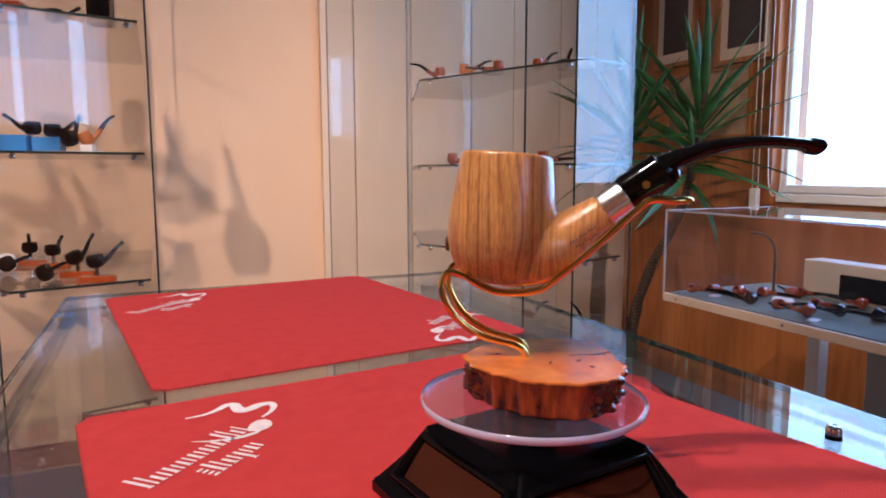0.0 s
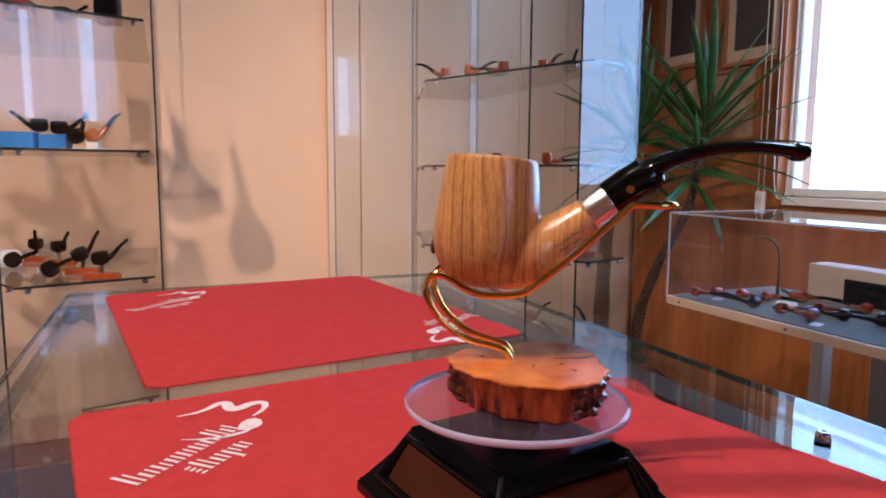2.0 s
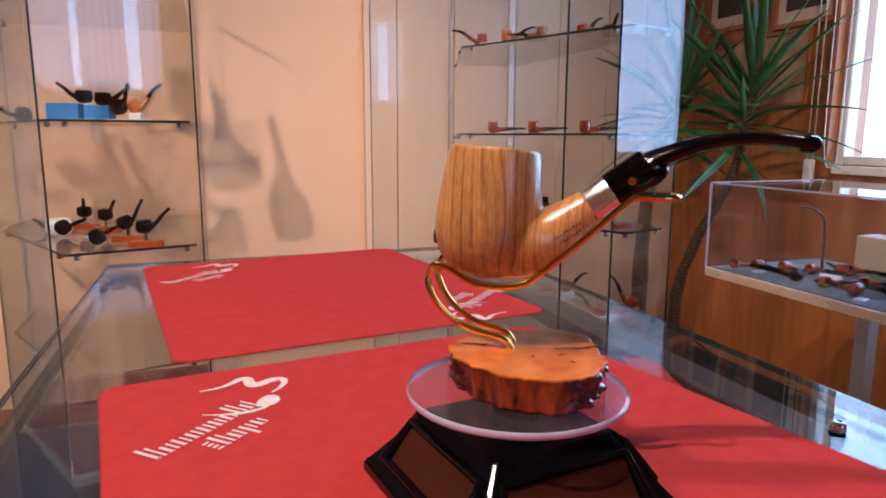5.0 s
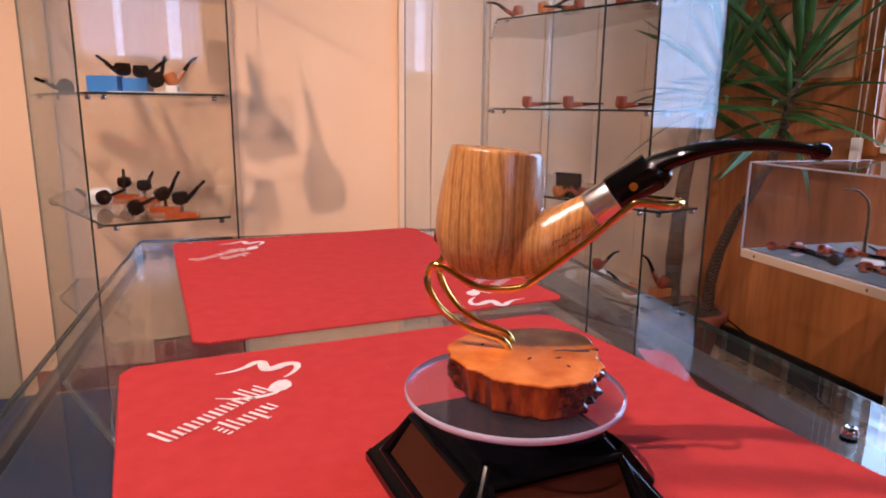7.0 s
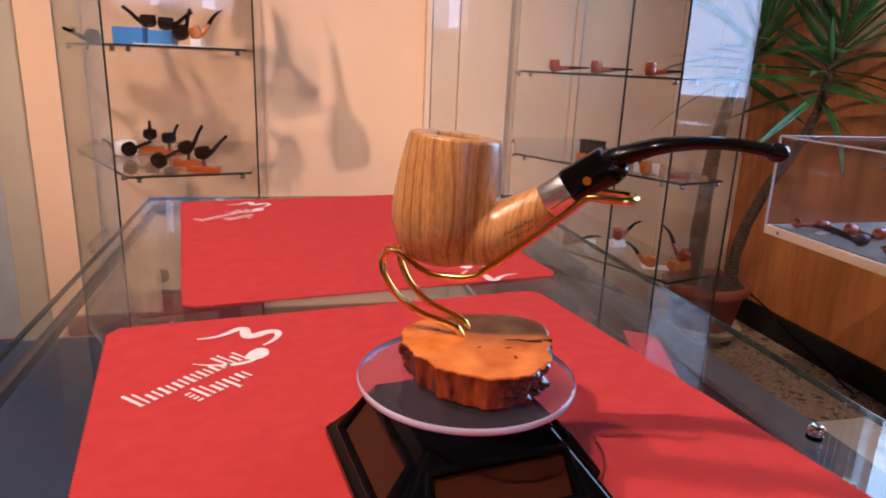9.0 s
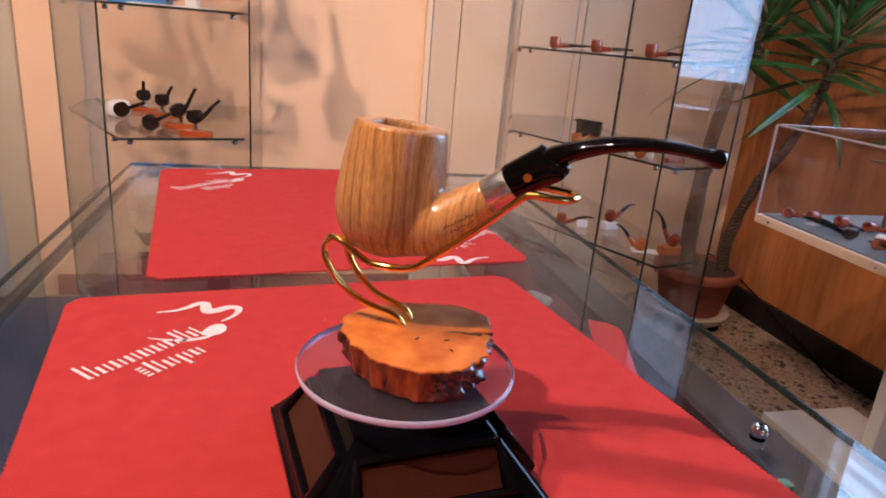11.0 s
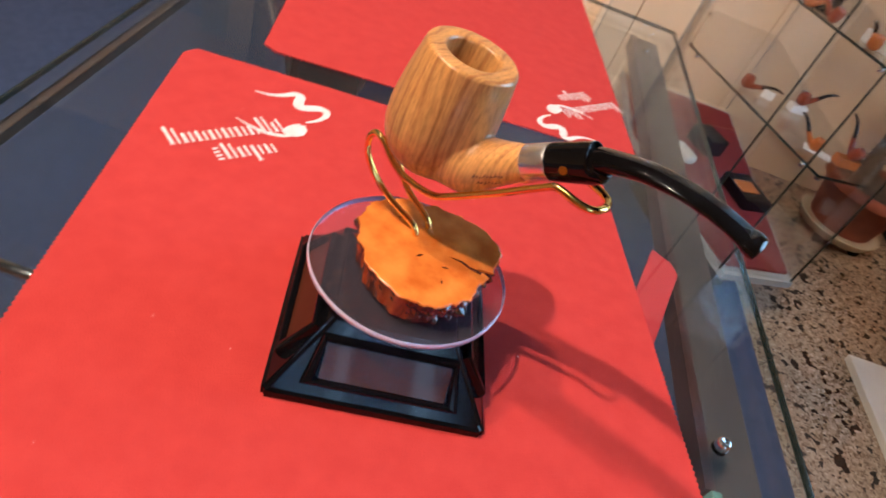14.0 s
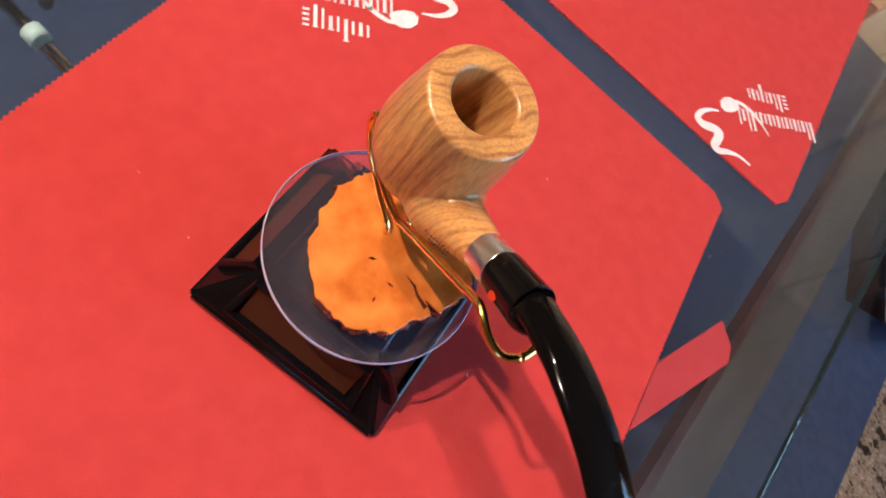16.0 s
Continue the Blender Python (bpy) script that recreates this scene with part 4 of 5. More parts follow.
# ---- display pipes ----
def display_pipe(wood, mouth, bend=0.03, length=0.12, fat=1.0, size=1.0):
    """A shelf pipe standing on its bowl, the stem along +x; returns the thing, to be copied to its places."""
    e = empty("display_pipe")
    r, h = 0.0195 * fat, 0.042
    prof = [(0, 0), (r * 0.45, 0.0006), (r * 0.8, 0.005), (r, 0.014), (r * 1.02, 0.022), (r * 0.93, h - 0.004), (r * 0.86, h), (r * 0.55, h), (r * 0.5, h - 0.012), (0, h - 0.02)]
    bm = lathe(prof, 20)
    z1 = 0.013 + bend * 0.45
    sh = tube(smooth_line([(0.010, 0, 0.011), (0.026, 0, 0.013 + bend * 0.12), (0.050, 0, z1)], 4), [0.0105, 0.010, 0.0095, 0.009, 0.0085, 0.008, 0.0076, 0.0073, 0.0072], 12)
    tmp = bpy.data.meshes.new("tmp")
    sh.to_mesh(tmp)
    sh.free()
    bm.from_mesh(tmp)
    bpy.data.meshes.remove(tmp)
    part("bowl", bm, wood, e, "", True)
    st = smooth_line([(0.049, 0, z1), (0.065, 0, 0.013 + bend * 0.75), (0.088, 0, 0.013 + bend * 1.02), (length, 0, 0.013 + bend * (1.05 if bend > 0.02 else 1.2))], 4)
    n = len(st)
    part("stem", tube(st, [0.0072 - 0.0042 * i / (n - 1) for i in range(n)], 12, [(1 + 0.6 * i / (n - 1), 1) for i in range(n)]), mouth, e, "black mouthpiece", True)
    for piece in e.children:
        piece.data.transform(Matrix.Scale(size, 4))
    return e


KINDS = {
    "black": display_pipe(M_EBONITE, M_VULCANITE, 0.050, 0.078, 1.38, 0.79),
    "red": display_pipe(M_BRIAR, M_VULCANITE, 0.004, 0.12, 0.95, 0.88),
    "redbent": display_pipe(M_BRIAR, M_VULCANITE, 0.035, 0.115, 0.95, 0.88),
    "small_red": display_pipe(M_BRIAR, M_VULCANITE, 0.006, 0.135, 0.98, 0.71),
    "small_bent": display_pipe(M_BRIAR, M_VULCANITE, 0.030, 0.125, 1.0, 0.70),
    "small_black": display_pipe(M_EBONITE, M_VULCANITE, 0.012, 0.140, 1.0, 0.70),
    "orange": display_pipe(M_BRIARLIGHT, M_VULCANITE, 0.036, 0.105, 1.0, 0.85),
}
WORDS = {
    "black": "black bent pipe with polished bowl on display",
    "red": "straight red briar pipe with black mouthpiece on display",
    "redbent": "bent red briar pipe with black mouthpiece on display",
    "small_red": "straight red briar pipe lying on its side on felt",
    "small_bent": "bent red briar pipe lying on its side on felt",
    "small_black": "straight black pipe lying on its side on felt",
    "orange": "bent orange-brown briar pipe with black mouthpiece on display",
}
used = set()


def put_pipe(kind, x, y, z, turn, group, lean=0.0, roll=0.0):
    m = pose(x, y, z, roll, lean, turn)
    if kind in used:
        ob = copy_thing(KINDS[kind], m)
    else:
        ob = KINDS[kind]
        ob.matrix_world = m
        used.add(kind)
    return tagged(ob, WORDS[kind], "pipe", group)


def block(name, x, y, z, w, d, h, turn, mat, label, category, bevel=0.002, group=""):
    ob = part(name, box(-w / 2, -d / 2, 0, w / 2, d / 2, h, bevel), mat, None, "", False, pose(x, y, z, 0, 0, turn))
    return tagged(ob, label, category, group)


# ---- glass cabinets ----
def cabinet(name, plan, shelf_plan, levels, foot, lining, label, side_glass, z_top=2.05, z_base=0.20):
    """A glass cabinet: upright panes between plan points (front points first), glass shelves on chrome studs, a base box."""
    c = empty(name)
    tagged(c, label, "display cabinet")
    n = len(plan)
    for k in range(n):
        a, b = plan[k], plan[(k + 1) % n]
        g = part("glass_pane", pane(a, b, z_base, z_top, 0.005), side_glass if k == 0 else M_PANE, c, "clear glass pane")
        g.visible_shadow = False
    for k, (x, y) in enumerate(plan):
        g = part("pane_edge", prism([(x - 0.0021, y - 0.0021), (x + 0.0021, y - 0.0021), (x + 0.0021, y + 0.0021), (x - 0.0021, y + 0.0021)], z_base, z_top), M_GLASSEDGE if k < 3 else M_GLASSPALE, c, "polished glass joint")
    mx, my = sum(q[0] for q in foot) / len(foot), sum(q[1] for q in foot) / len(foot)
    part("base_board", prism(foot, z_base - 0.034, z_base - 0.012), M_GREY, c, "pale base board")
    part("plinth", prism([(mx + (x - mx) * 0.62, my + (y - my) * 0.75) for x, y in foot], 0.0, z_base - 0.034), M_DARKWOOD, c, "dark recessed plinth")
    part("lining", prism([(p[0] * 0.94 + 0.06 * sum(q[0] for q in foot) / len(foot), p[1] * 0.94 + 0.06 * sum(q[1] for q in foot) / len(foot)) for p in foot], z_base - 0.012, z_base - 0.004), lining, c, "red lined floor")
    for z in levels:
        s = part("shelf", prism(shelf_plan, z - 0.006, z), M_PANE, c, "glass shelf")
        s.visible_shadow = False
        for a, b in zip(shelf_plan, shelf_plan[1:-1]):
            part("shelf_edge", pane(a, b, z - 0.0062, z + 0.0002, 0.002), M_GLASSEDGE, s, "dark shelf edge")
        for a, b in zip(shelf_plan, shelf_plan[1:-1]):
            for t in (0.08, 0.92):
                x, y = a[0] + (b[0] - a[0]) * t, a[1] + (b[1] - a[1]) * t
                part("stud", lathe([(0, z - 0.018), (0.007, z - 0.018), (0.008, z - 0.013), (0.006, z - 0.0065), (0, z - 0.0065)], 14, x, y + 0.012), M_CHROME, s, "chrome stud", True)
    g = part("top_pane", prism(plan, z_top, z_top + 0.006), M_PANE, c)
    g.visible_shadow = False
    return c


LZ = (0.45, 0.770, 1.094, 1.418)
LPLAN = [(0.008, 1.835), (-0.335, 1.765), (-0.590, 2.285), (-0.590, 2.575), (0.008, 2.575)]
LSHELF = [(-0.010, 1.850), (-0.310, 1.775), (-0.570, 2.300), (-0.570, 2.555), (-0.010, 2.555)]
cabinet("display_cabinet", LPLAN, LSHELF, LZ, LPLAN, M_REDLINING, "angled clear glass cabinet holding black pipes on glass shelves", M_SIDEPANE)
RZ = (0.530, 0.802, 1.067, 1.345)
RPLAN = [(1.255, 1.515), (1.021, 1.454), (0.906, 1.515), (0.800, 2.110), (0.965, 2.560), (1.255, 2.560)]
RSHELF = [(1.240, 1.535), (1.085, 1.490), (0.826, 2.060), (0.985, 2.540), (1.240, 2.540)]
corner_cabinet = cabinet("display_cabinet", RPLAN, RSHELF, RZ, [(1.275, 1.530), (1.045, 1.455), (0.800, 2.060), (0.800, 2.560), (1.275, 2.560)], M_REDLINING, "clear glass corner cabinet holding red briar pipes on shelves", M_SIDEPANE)

# fixed glass wing beside the corner cabinet, in front of the boards
g = part("glass_wing", pane((0.620, 2.470), (0.945, 2.450), 0.20, 2.05, 0.005), M_PANE, corner_cabinet, "clear glass wing")
g.visible_shadow = False
part("pane_edge", box(0.6165, 2.4675, 0.20, 0.6200, 2.4725, 2.05), M_GLASSPALE, corner_cabinet, "polished glass joint")

G1, G2 = "pipes in the cabinets", "pipes in the acrylic case"
z = LZ[1]
for x, y, t in ((-0.340, 2.265, -30), (-0.268, 2.165, -20), (-0.185, 1.955, -15), (-0.132, 1.845, -15)):
    block("pipe_stand", x, y, z, 0.085, 0.026, 0.016, t, M_STAND, "small orange wooden stand holding a black pipe", "pipe stand", group="stands in the cabinet")
    block("peg", x, y, z + 0.0155, 0.010, 0.010, 0.022, t, M_CHROME, "small clear peg carrying a pipe", "peg", group="stands in the cabinet")
put_pipe("black", -0.340, 2.265, z + 0.036, 100, G1)
put_pipe("black", -0.268, 2.165, z + 0.036, 75, G1)
put_pipe("black", -0.185, 1.955, z + 0.036, 25, G1, -24)
put_pipe("black", -0.132, 1.845, z + 0.036, 12, G1, -8)
put_pipe("black", -0.266, 1.872, z + 0.019, 82, G1, 0, 62)
put_pipe("black", -0.385, 2.100, z + 0.019, 70, G1, 0, 62)
block("display_block", -0.390, 2.150, z, 0.07, 0.045, 0.05, 20, M_MEER, "small rounded white display block on the shelf", "block", 0.018)
put_pipe("black", -0.420, 2.190, z + 0.010, 165, G1, 0, 60)
z = LZ[2]
block("blue_box", -0.315, 1.985, z, 0.080, 0.05, 0.045, -12, M_BLUEBOX, "small bright blue cardboard box", "box", group="blue boxes")
block("blue_box", -0.235, 1.985, z, 0.065, 0.05, 0.040, -12, M_BLUEBOX, "small bright blue cardboard box", "box", group="blue boxes")
block("card", -0.20, 1.93, z, 0.20, 0.05, 0.004, -12, M_WHITE, "white card lying on the glass shelf", "card")
block("display_block", -0.145, 1.965, z, 0.030, 0.03, 0.022, -12, M_MEER, "small white display block under a pipe", "block")
put_pipe("black", -0.270, 1.985, z + 0.046, 160, G1)
put_pipe("black", -0.225, 1.985, z + 0.041, 20, G1)
put_pipe("black", -0.180, 1.960, z + 0.020, 60, G1, -30)
put_pipe("orange", -0.140, 1.965, z + 0.022, 10, G1, -25)
put_pipe("black", -0.430, 2.06, z + 0.004, 195, G1, 0, 50)
z = LZ[3]
block("display_box", -0.095, 1.95, z, 0.055, 0.05, 0.11, -12, M_BLACK, "dark upright box on the top glass shelf", "box")
block("display_box", -0.30, 2.0, z, 0.06, 0.05, 0.05, -12, M_BRIAR, "small reddish brown box on the shelf", "box")
put_pipe("black", -0.200, 1.960, z, 40, G1)
put_pipe("black", -0.27, 1.88, LZ[0], 150, G1)

z = RZ[1]
block("black_card", 0.975, 1.800, z, 0.085, 0.012, 0.075, -60, M_BLACK, "upright black card behind two pipes", "card")
put_pipe("orange", 0.945, 1.800, z, -60, G1, -10)
put_pipe("redbent", 0.985, 1.740, z, 140, G1, -20)
block("card", 1.075, 1.655, z, 0.075, 0.010, 0.030, -55, M_WHITE, "small white card standing on the shelf", "card", group="cards in the cabinet")
put_pipe("orange", 1.055, 1.625, z, 80, G1)
block("bar", 1.130, 1.570, z, 0.060, 0.02, 0.014, 10, M_BRIAR, "short dark red wooden bar", "bar")
z = RZ[2]
put_pipe("red", 0.900, 1.965, z, -20, G1)
put_pipe("red", 0.975, 1.830, z, -20, G1)
put_pipe("red", 1.080, 1.705, z, -20, G1)
for x, y in ((0.92, 1.97), (1.03, 1.79), (1.16, 1.68)):
    block("card", x, y, z, 0.07, 0.03, 0.003, -20, M_WHITE, "white price card lying by a pipe", "card", group="cards in the cabinet")
z = RZ[3]
put_pipe("redbent", 0.885, 2.03, z, 175, G1)
put_pipe("orange", 0.935, 1.95, z + 0.004, -30, G1)
put_pipe("red", 1.01, 1.86, z + 0.004, 160, G1)
put_pipe("redbent", 1.09, 1.75, z, 20, G1, -12)
put_pipe("black", 1.16, 1.72, z, 30, G1, -20)
block("card", 0.90, 1.965, z, 0.09, 0.04, 0.004, -60, M_WHITE, "white card lying under the pipes", "card", group="cards in the cabinet")
block("display_block", 1.20, 1.66, z, 0.05, 0.03, 0.03, 10, M_MEER, "small white display block on the shelf", "block")
block("black_card", 1.00, 1.88, z, 0.06, 0.03, 0.02, -60, M_BLACK, "small black box under a pipe", "box")
z = RZ[0]
put_pipe("redbent", 0.965, 1.890, z, -15, G1, 8)
put_pipe("redbent", 1.120, 1.850, z + 0.022, 15, G1, -6)
block("display_block", 1.120, 1.850, z, 0.05, 0.03, 0.022, 10, M_MEER, "small white display block under a pipe", "block")
put_pipe("orange", 1.105, 1.630, z, 150, G1, -18)
put_pipe("redbent", 1.190, 1.610, z + 0.024, 130, G1, -35)
block("pipe_stand", 1.190, 1.605, z, 0.06, 0.035, 0.024, 10, M_BRIARLIGHT, "orange wooden block under a pipe", "pipe stand", group="stands in the cabinet")
block("card", 1.03, 1.86, z, 0.035, 0.004, 0.024, -20, M_WHITE, "small white price card standing on the shelf", "card", group="cards in the cabinet")
block("card", 1.12, 1.62, z, 0.075, 0.045, 0.003, -20, M_WHITE, "white card lying under a pipe", "card", group="cards in the cabinet")
z = 0.196
block("display_block", 0.985, 2.02, z, 0.10, 0.045, 0.035, -60, M_MEER, "rounded white display block on red lining", "block", 0.014)
block("display_box", 1.085, 2.15, z, 0.11, 0.08, 0.06, -60, M_BLACK, "black open box on red lining", "box")
block("display_box", 1.185, 1.90, z, 0.15, 0.10, 0.04, -70, M_BLACK, "flat black case on red lining", "box")
block("card", 1.175, 1.895, z + 0.04, 0.06, 0.07, 0.004, -70, M_BRIARLIGHT, "orange card on the black case", "card")
block("card", 1.095, 1.70, z, 0.05, 0.035, 0.003, -20, M_WHITE, "white card on red lining", "card", group="cards in the cabinet")

# ---- acrylic case on its pedestal ----
case = empty("acrylic_case", pose(1.285, 1.403, 0.711))
tagged(case, "long clear acrylic display case with white wooden floor", "display case")
CL, CD, CH = 1.25, 0.40, 0.224
part("floor_board", box(0, -CL, -0.022, CD, 0, 0.0, 0.002), M_CREAM, case, "cream wooden floor board")
part("felt_lining", box(0.012, -CL + 0.012, 0.0, CD - 0.012, -0.012, 0.003), M_FABRIC, case, "grey-green felt lining")
for nm, b in (("front_panel", (0.0, -CL, 0, 0.004, 0, CH)), ("back_panel", (CD - 0.004, -CL, 0, CD, 0, CH)), ("end_panel", (0.004, -0.004, 0, CD - 0.004, 0, CH)), ("end_panel", (0.004, -CL, 0, CD - 0.004, -CL + 0.004, CH)), ("lid", (0, -CL, CH, CD, 0, CH + 0.004))):
    g = part(nm, box(*b), M_ACRYLIC, case, "clear acrylic sheet")
    g.visible_shadow = False
rimmat = material("acrylic_edge", (0.42, 0.39, 0.42), 0.2, spec=0.7)
part("edge_strip", box(-0.001, -CL, CH + 0.001, 0.004, 0, CH + 0.005), rimmat, case, "bright acrylic edge")
part("edge_strip", box(-0.001, -0.004, 0.0, 0.003, 0.001, CH + 0.001), rimmat, case, "bright acrylic edge")
part("edge_strip", box(0.004, -0.003, CH + 0.001, CD, 0.001, CH + 0.005), rimmat, case, "bright acrylic edge")
for y in (-0.05, -0.38):
    part("screw", lathe([(0, 0), (0.004, 0), (0.003, 0.001), (0, 0.0012)], 12), M_CHROME, case).matrix_local = pose(0.0, y, -0.011, 0, -90, 0)
ped = empty("pedestal", pose(1.585, 1.525, 0))
tagged(ped, "white and grey pedestal under the acrylic case", "pedestal")
part("foot_board", box(0, -0.95, 0.0, 0.34, 0, 0.025, 0.003), M_WHITE, ped, "white board on the terrazzo")
part("leg", box(0.0, -0.56, 0.025, 0.05, -0.50, 0.689, 0.003), M_GREY, ped, "grey upright leg")
part("leg", box(0.13, -0.28, 0.025, 0.17, -0.24, 0.689, 0.003), M_WHITE, ped, "white upright leg")
part("back_panel", box(0.30, -0.95, 0.025, 0.32, -0.42, 0.689, 0.002), M_DARKWOOD, ped, "dark back board")
z = 0.7145
for kind, x, y, t, lean, roll in (("small_red", 1.330, 1.335, -60, 0, 75), ("small_red", 1.385, 1.300, -100, 0, 80), ("small_bent", 1.420, 1.250, -95, 0, 75), ("small_red", 1.475, 1.225, -80, 0, 85), ("small_red", 1.500, 1.190, 60, 0, 80), ("small_bent", 1.545, 1.175, -70, 0, 75),
                                  ("small_black", 1.330, 1.160, 100, 0, 80), ("small_red", 1.345, 1.095, -20, 0, 75), ("small_bent", 1.450, 1.065, -60, 0, 80), ("small_black", 1.400, 0.975, 110, 0, 80), ("small_black", 1.430, 0.905, 120, 0, 75), ("small_red", 1.335, 1.010, 95, 0, 80),
                                  ("small_bent", 1.520, 1.010, 100, 0, 80), ("small_red", 1.40, 0.80, 100, 0, 80), ("small_bent", 1.50, 0.76, 90, 0, 80), ("small_black", 1.37, 0.69, 95, 0, 80)):
    put_pipe(kind, x, y, z + 0.0140, t, G2, lean, roll)
block("display_block", 1.435, 1.145, z, 0.050, 0.018, 0.016, -70, M_MEER, "white cylindrical block among the pipes", "block", 0.006)
for x, y in ((1.36, 1.29), (1.335, 0.985), (1.47, 0.93)):
    block("card", x, y, z, 0.035, 0.022, 0.002, 20, M_WHITE, "small white price card on the felt", "card", group="cards in the acrylic case")
stand = empty("pipe_stand", pose(1.52, 1.245, z))
tagged(stand, "thin curved metal pipe holder in the case", "pipe stand")
part("rod", tube(smooth_line([(0, 0, 0), (0, 0, 0.09), (-0.004, 0.004, 0.135), (-0.02, 0.02, 0.160), (-0.045, 0.045, 0.165)], 6), [0.0046 - 0.00009 * i for i in range(25)], 10), M_DARKWOOD, stand, "", True)
part("foot", lathe([(0, 0), (0.012, 0), (0.012, 0.004), (0.004, 0.006), (0, 0.006)], 18), M_DARKWOOD, stand, "", True)
drawer = empty("wooden_box", pose(1.60, 1.22, z))
tagged(drawer, "long cream box with a black panel in the case", "box")
part("body", box(0, -0.75, 0, 0.07, 0, 0.095, 0.003), M_OLIVEPAINT, drawer, "cream painted box")
part("panel", box(-0.004, -0.70, 0.008, 0.0, -0.105, 0.068, 0.001), M_BLACK, drawer, "glossy black panel")

# ---- plant ----
PX, PY = 1.755, 2.235
pot = empty("flower_pot", pose(PX, PY, 0))
tagged(pot, "large terracotta flower pot on a pale wheeled saucer", "flower pot")
part("body", lathe([(0, 0.075), (0.118, 0.075), (0.122, 0.08), (0.152, 0.225), (0.165, 0.226), (0.172, 0.232), (0.172, 0.262), (0.168, 0.268), (0.155, 0.268), (0.150, 0.25), (0, 0.25)], 48), M_TERRACOTTA, pot, "terracotta body with a thick rim", True)
part("soil", lathe([(0, 0.258), (0.08, 0.257), (0.150, 0.251)], 32), M_SOIL, pot, "dark soil", True)
part("saucer", lathe([(0, 0.045), (0.140, 0.045), (0.158, 0.075), (0.162, 0.078), (0.160, 0.082), (0.150, 0.076), (0, 0.074)], 40), M_OLIVEPAINT, pot, "pale saucer", True)
for k in range(4):
    a = radians(45 + 90 * k)
    part("wheel", tube([(0.11 * math.cos(a) - 0.010, 0.11 * math.sin(a), 0.0225), (0.11 * math.cos(a) + 0.010, 0.11 * math.sin(a), 0.0225)], 0.0225, 16), M_BLACK, pot, "small black caster", True)

plant = empty("yucca_plant", pose(PX, PY, 0.256))
tagged(plant, "yucca with two bare stems and long sword-shaped leaves", "plant")


def trunk(pts, r0, r1):
    line = smooth_line(pts, 8)
    n = len(line)
    bm = tube(line, [r0 + (r1 - r0) * i / (n - 1) + 0.0022 * noise.noise(Vector((i * 0.9, r0 * 50, 0))) for i in range(n)], 14)
    for v in bm.verts:
        v.co += Vector((noise.noise(v.co * 55), noise.noise(v.co * 55 + Vector((9, 0, 0))), 0)) * 0.003
    stem = part("trunk", bm, M_TRUNK, plant, "rough grey-brown stem", True)
    # overlapping rings of old leaf scars
    scars = bmesh.new()
    fine = smooth_line(pts, 14)
    for i in range(2, len(fine) - 2):
        axis = (fine[i + 1] - fine[i - 1]).normalized()
        rad = r0 + (r1 - r0) * i / (len(fine) - 1)
        for k in range(5):
            a = 2.4 * i + k * 1.257
            out = Vector((math.cos(a), math.sin(a), 0))
            across = axis.cross(out).normalized()
            q = fine[i] + out * rad * 0.92
            w, h = rad * 0.72, 0.010
            tip = q + axis * h + out * (0.0045 + 0.002 * math.sin(i * 3 + k))
            ring = [q - across * w, q + across * w, tip + across * w * 0.35, tip - across * w * 0.35]
            low, high = [scars.verts.new(c - out * 0.002) for c in ring], [scars.verts.new(c + out * 0.0012) for c in ring]
            for j in range(4):
                scars.faces.new((low[j], low[(j + 1) % 4], high[(j + 1) % 4], high[j]))
            scars.faces.new(high)
    part("scarred_bark", scars, M_SCAR, stem, "pale brown leaf scars")
    return stem


def leaf_mesh(length, width, droop, twist):
    """A sword leaf along +x, folded along its rib, bending down by droop."""
    bm = bmesh.new()
    n = 12
    rows = []
    for i in range(n + 1):
        t = i / n
        w = width * (0.45 + 0.55 * math.sin(min(1, t * 3.0) * math.pi / 2)) * (1 - t ** 2.6) + 0.0006
        x = length * (t - 0.18 * abs(droop) * t ** 3)
        z = -droop * length * t ** 2.2
        a = twist * t
        c, s = math.cos(a), math.sin(a)
        rows.append([bm.verts.new((x, -w * c, z + 0.28 * w - w * s)), bm.verts.new((x, -w * 0.5 * c, z + 0.06 * w - 0.5 * w * s)), bm.verts.new((x, 0, z - 0.05 * w)), bm.verts.new((x, w * 0.5 * c, z + 0.06 * w + 0.5 * w * s)), bm.verts.new((x, w * c, z + 0.28 * w + w * s))])
    for a, b in zip(rows, rows[1:]):
        for k in range(4):
            bm.faces.new((a[k], a[k + 1], b[k + 1], b[k]))
    low = [[bm.verts.new(v.co - Vector((0, 0, 0.0008))) for v in r] for r in rows]
    for a, b in zip(low, low[1:]):
        for k in range(4):
            bm.faces.new((a[k + 1], a[k], b[k], b[k + 1]))
    for k in (0, 4):
        for a, b, c, d in zip(rows, rows[1:], low, low[1:]):
            bm.faces.new((a[k], b[k], d[k], c[k]))
    me = bpy.data.meshes.new("leaf")
    bmesh.ops.recalc_face_normals(bm, faces=bm.faces)
    for f in bm.faces:
        f.smooth = True
    bm.to_mesh(me)
    bm.free()
    me.materials.append(M_LEAF)
    return me


LEAVES = [leaf_mesh(0.42, 0.0170, 0.07, 0.3), leaf_mesh(0.44, 0.0175, 0.17, -0.3), leaf_mesh(0.38, 0.0165, 0.28, 0.4), leaf_mesh(0.32, 0.0160, 0.04, -0.2), leaf_mesh(0.40, 0.0165, 0.45, 0.2)]
rnd = random.Random(7)


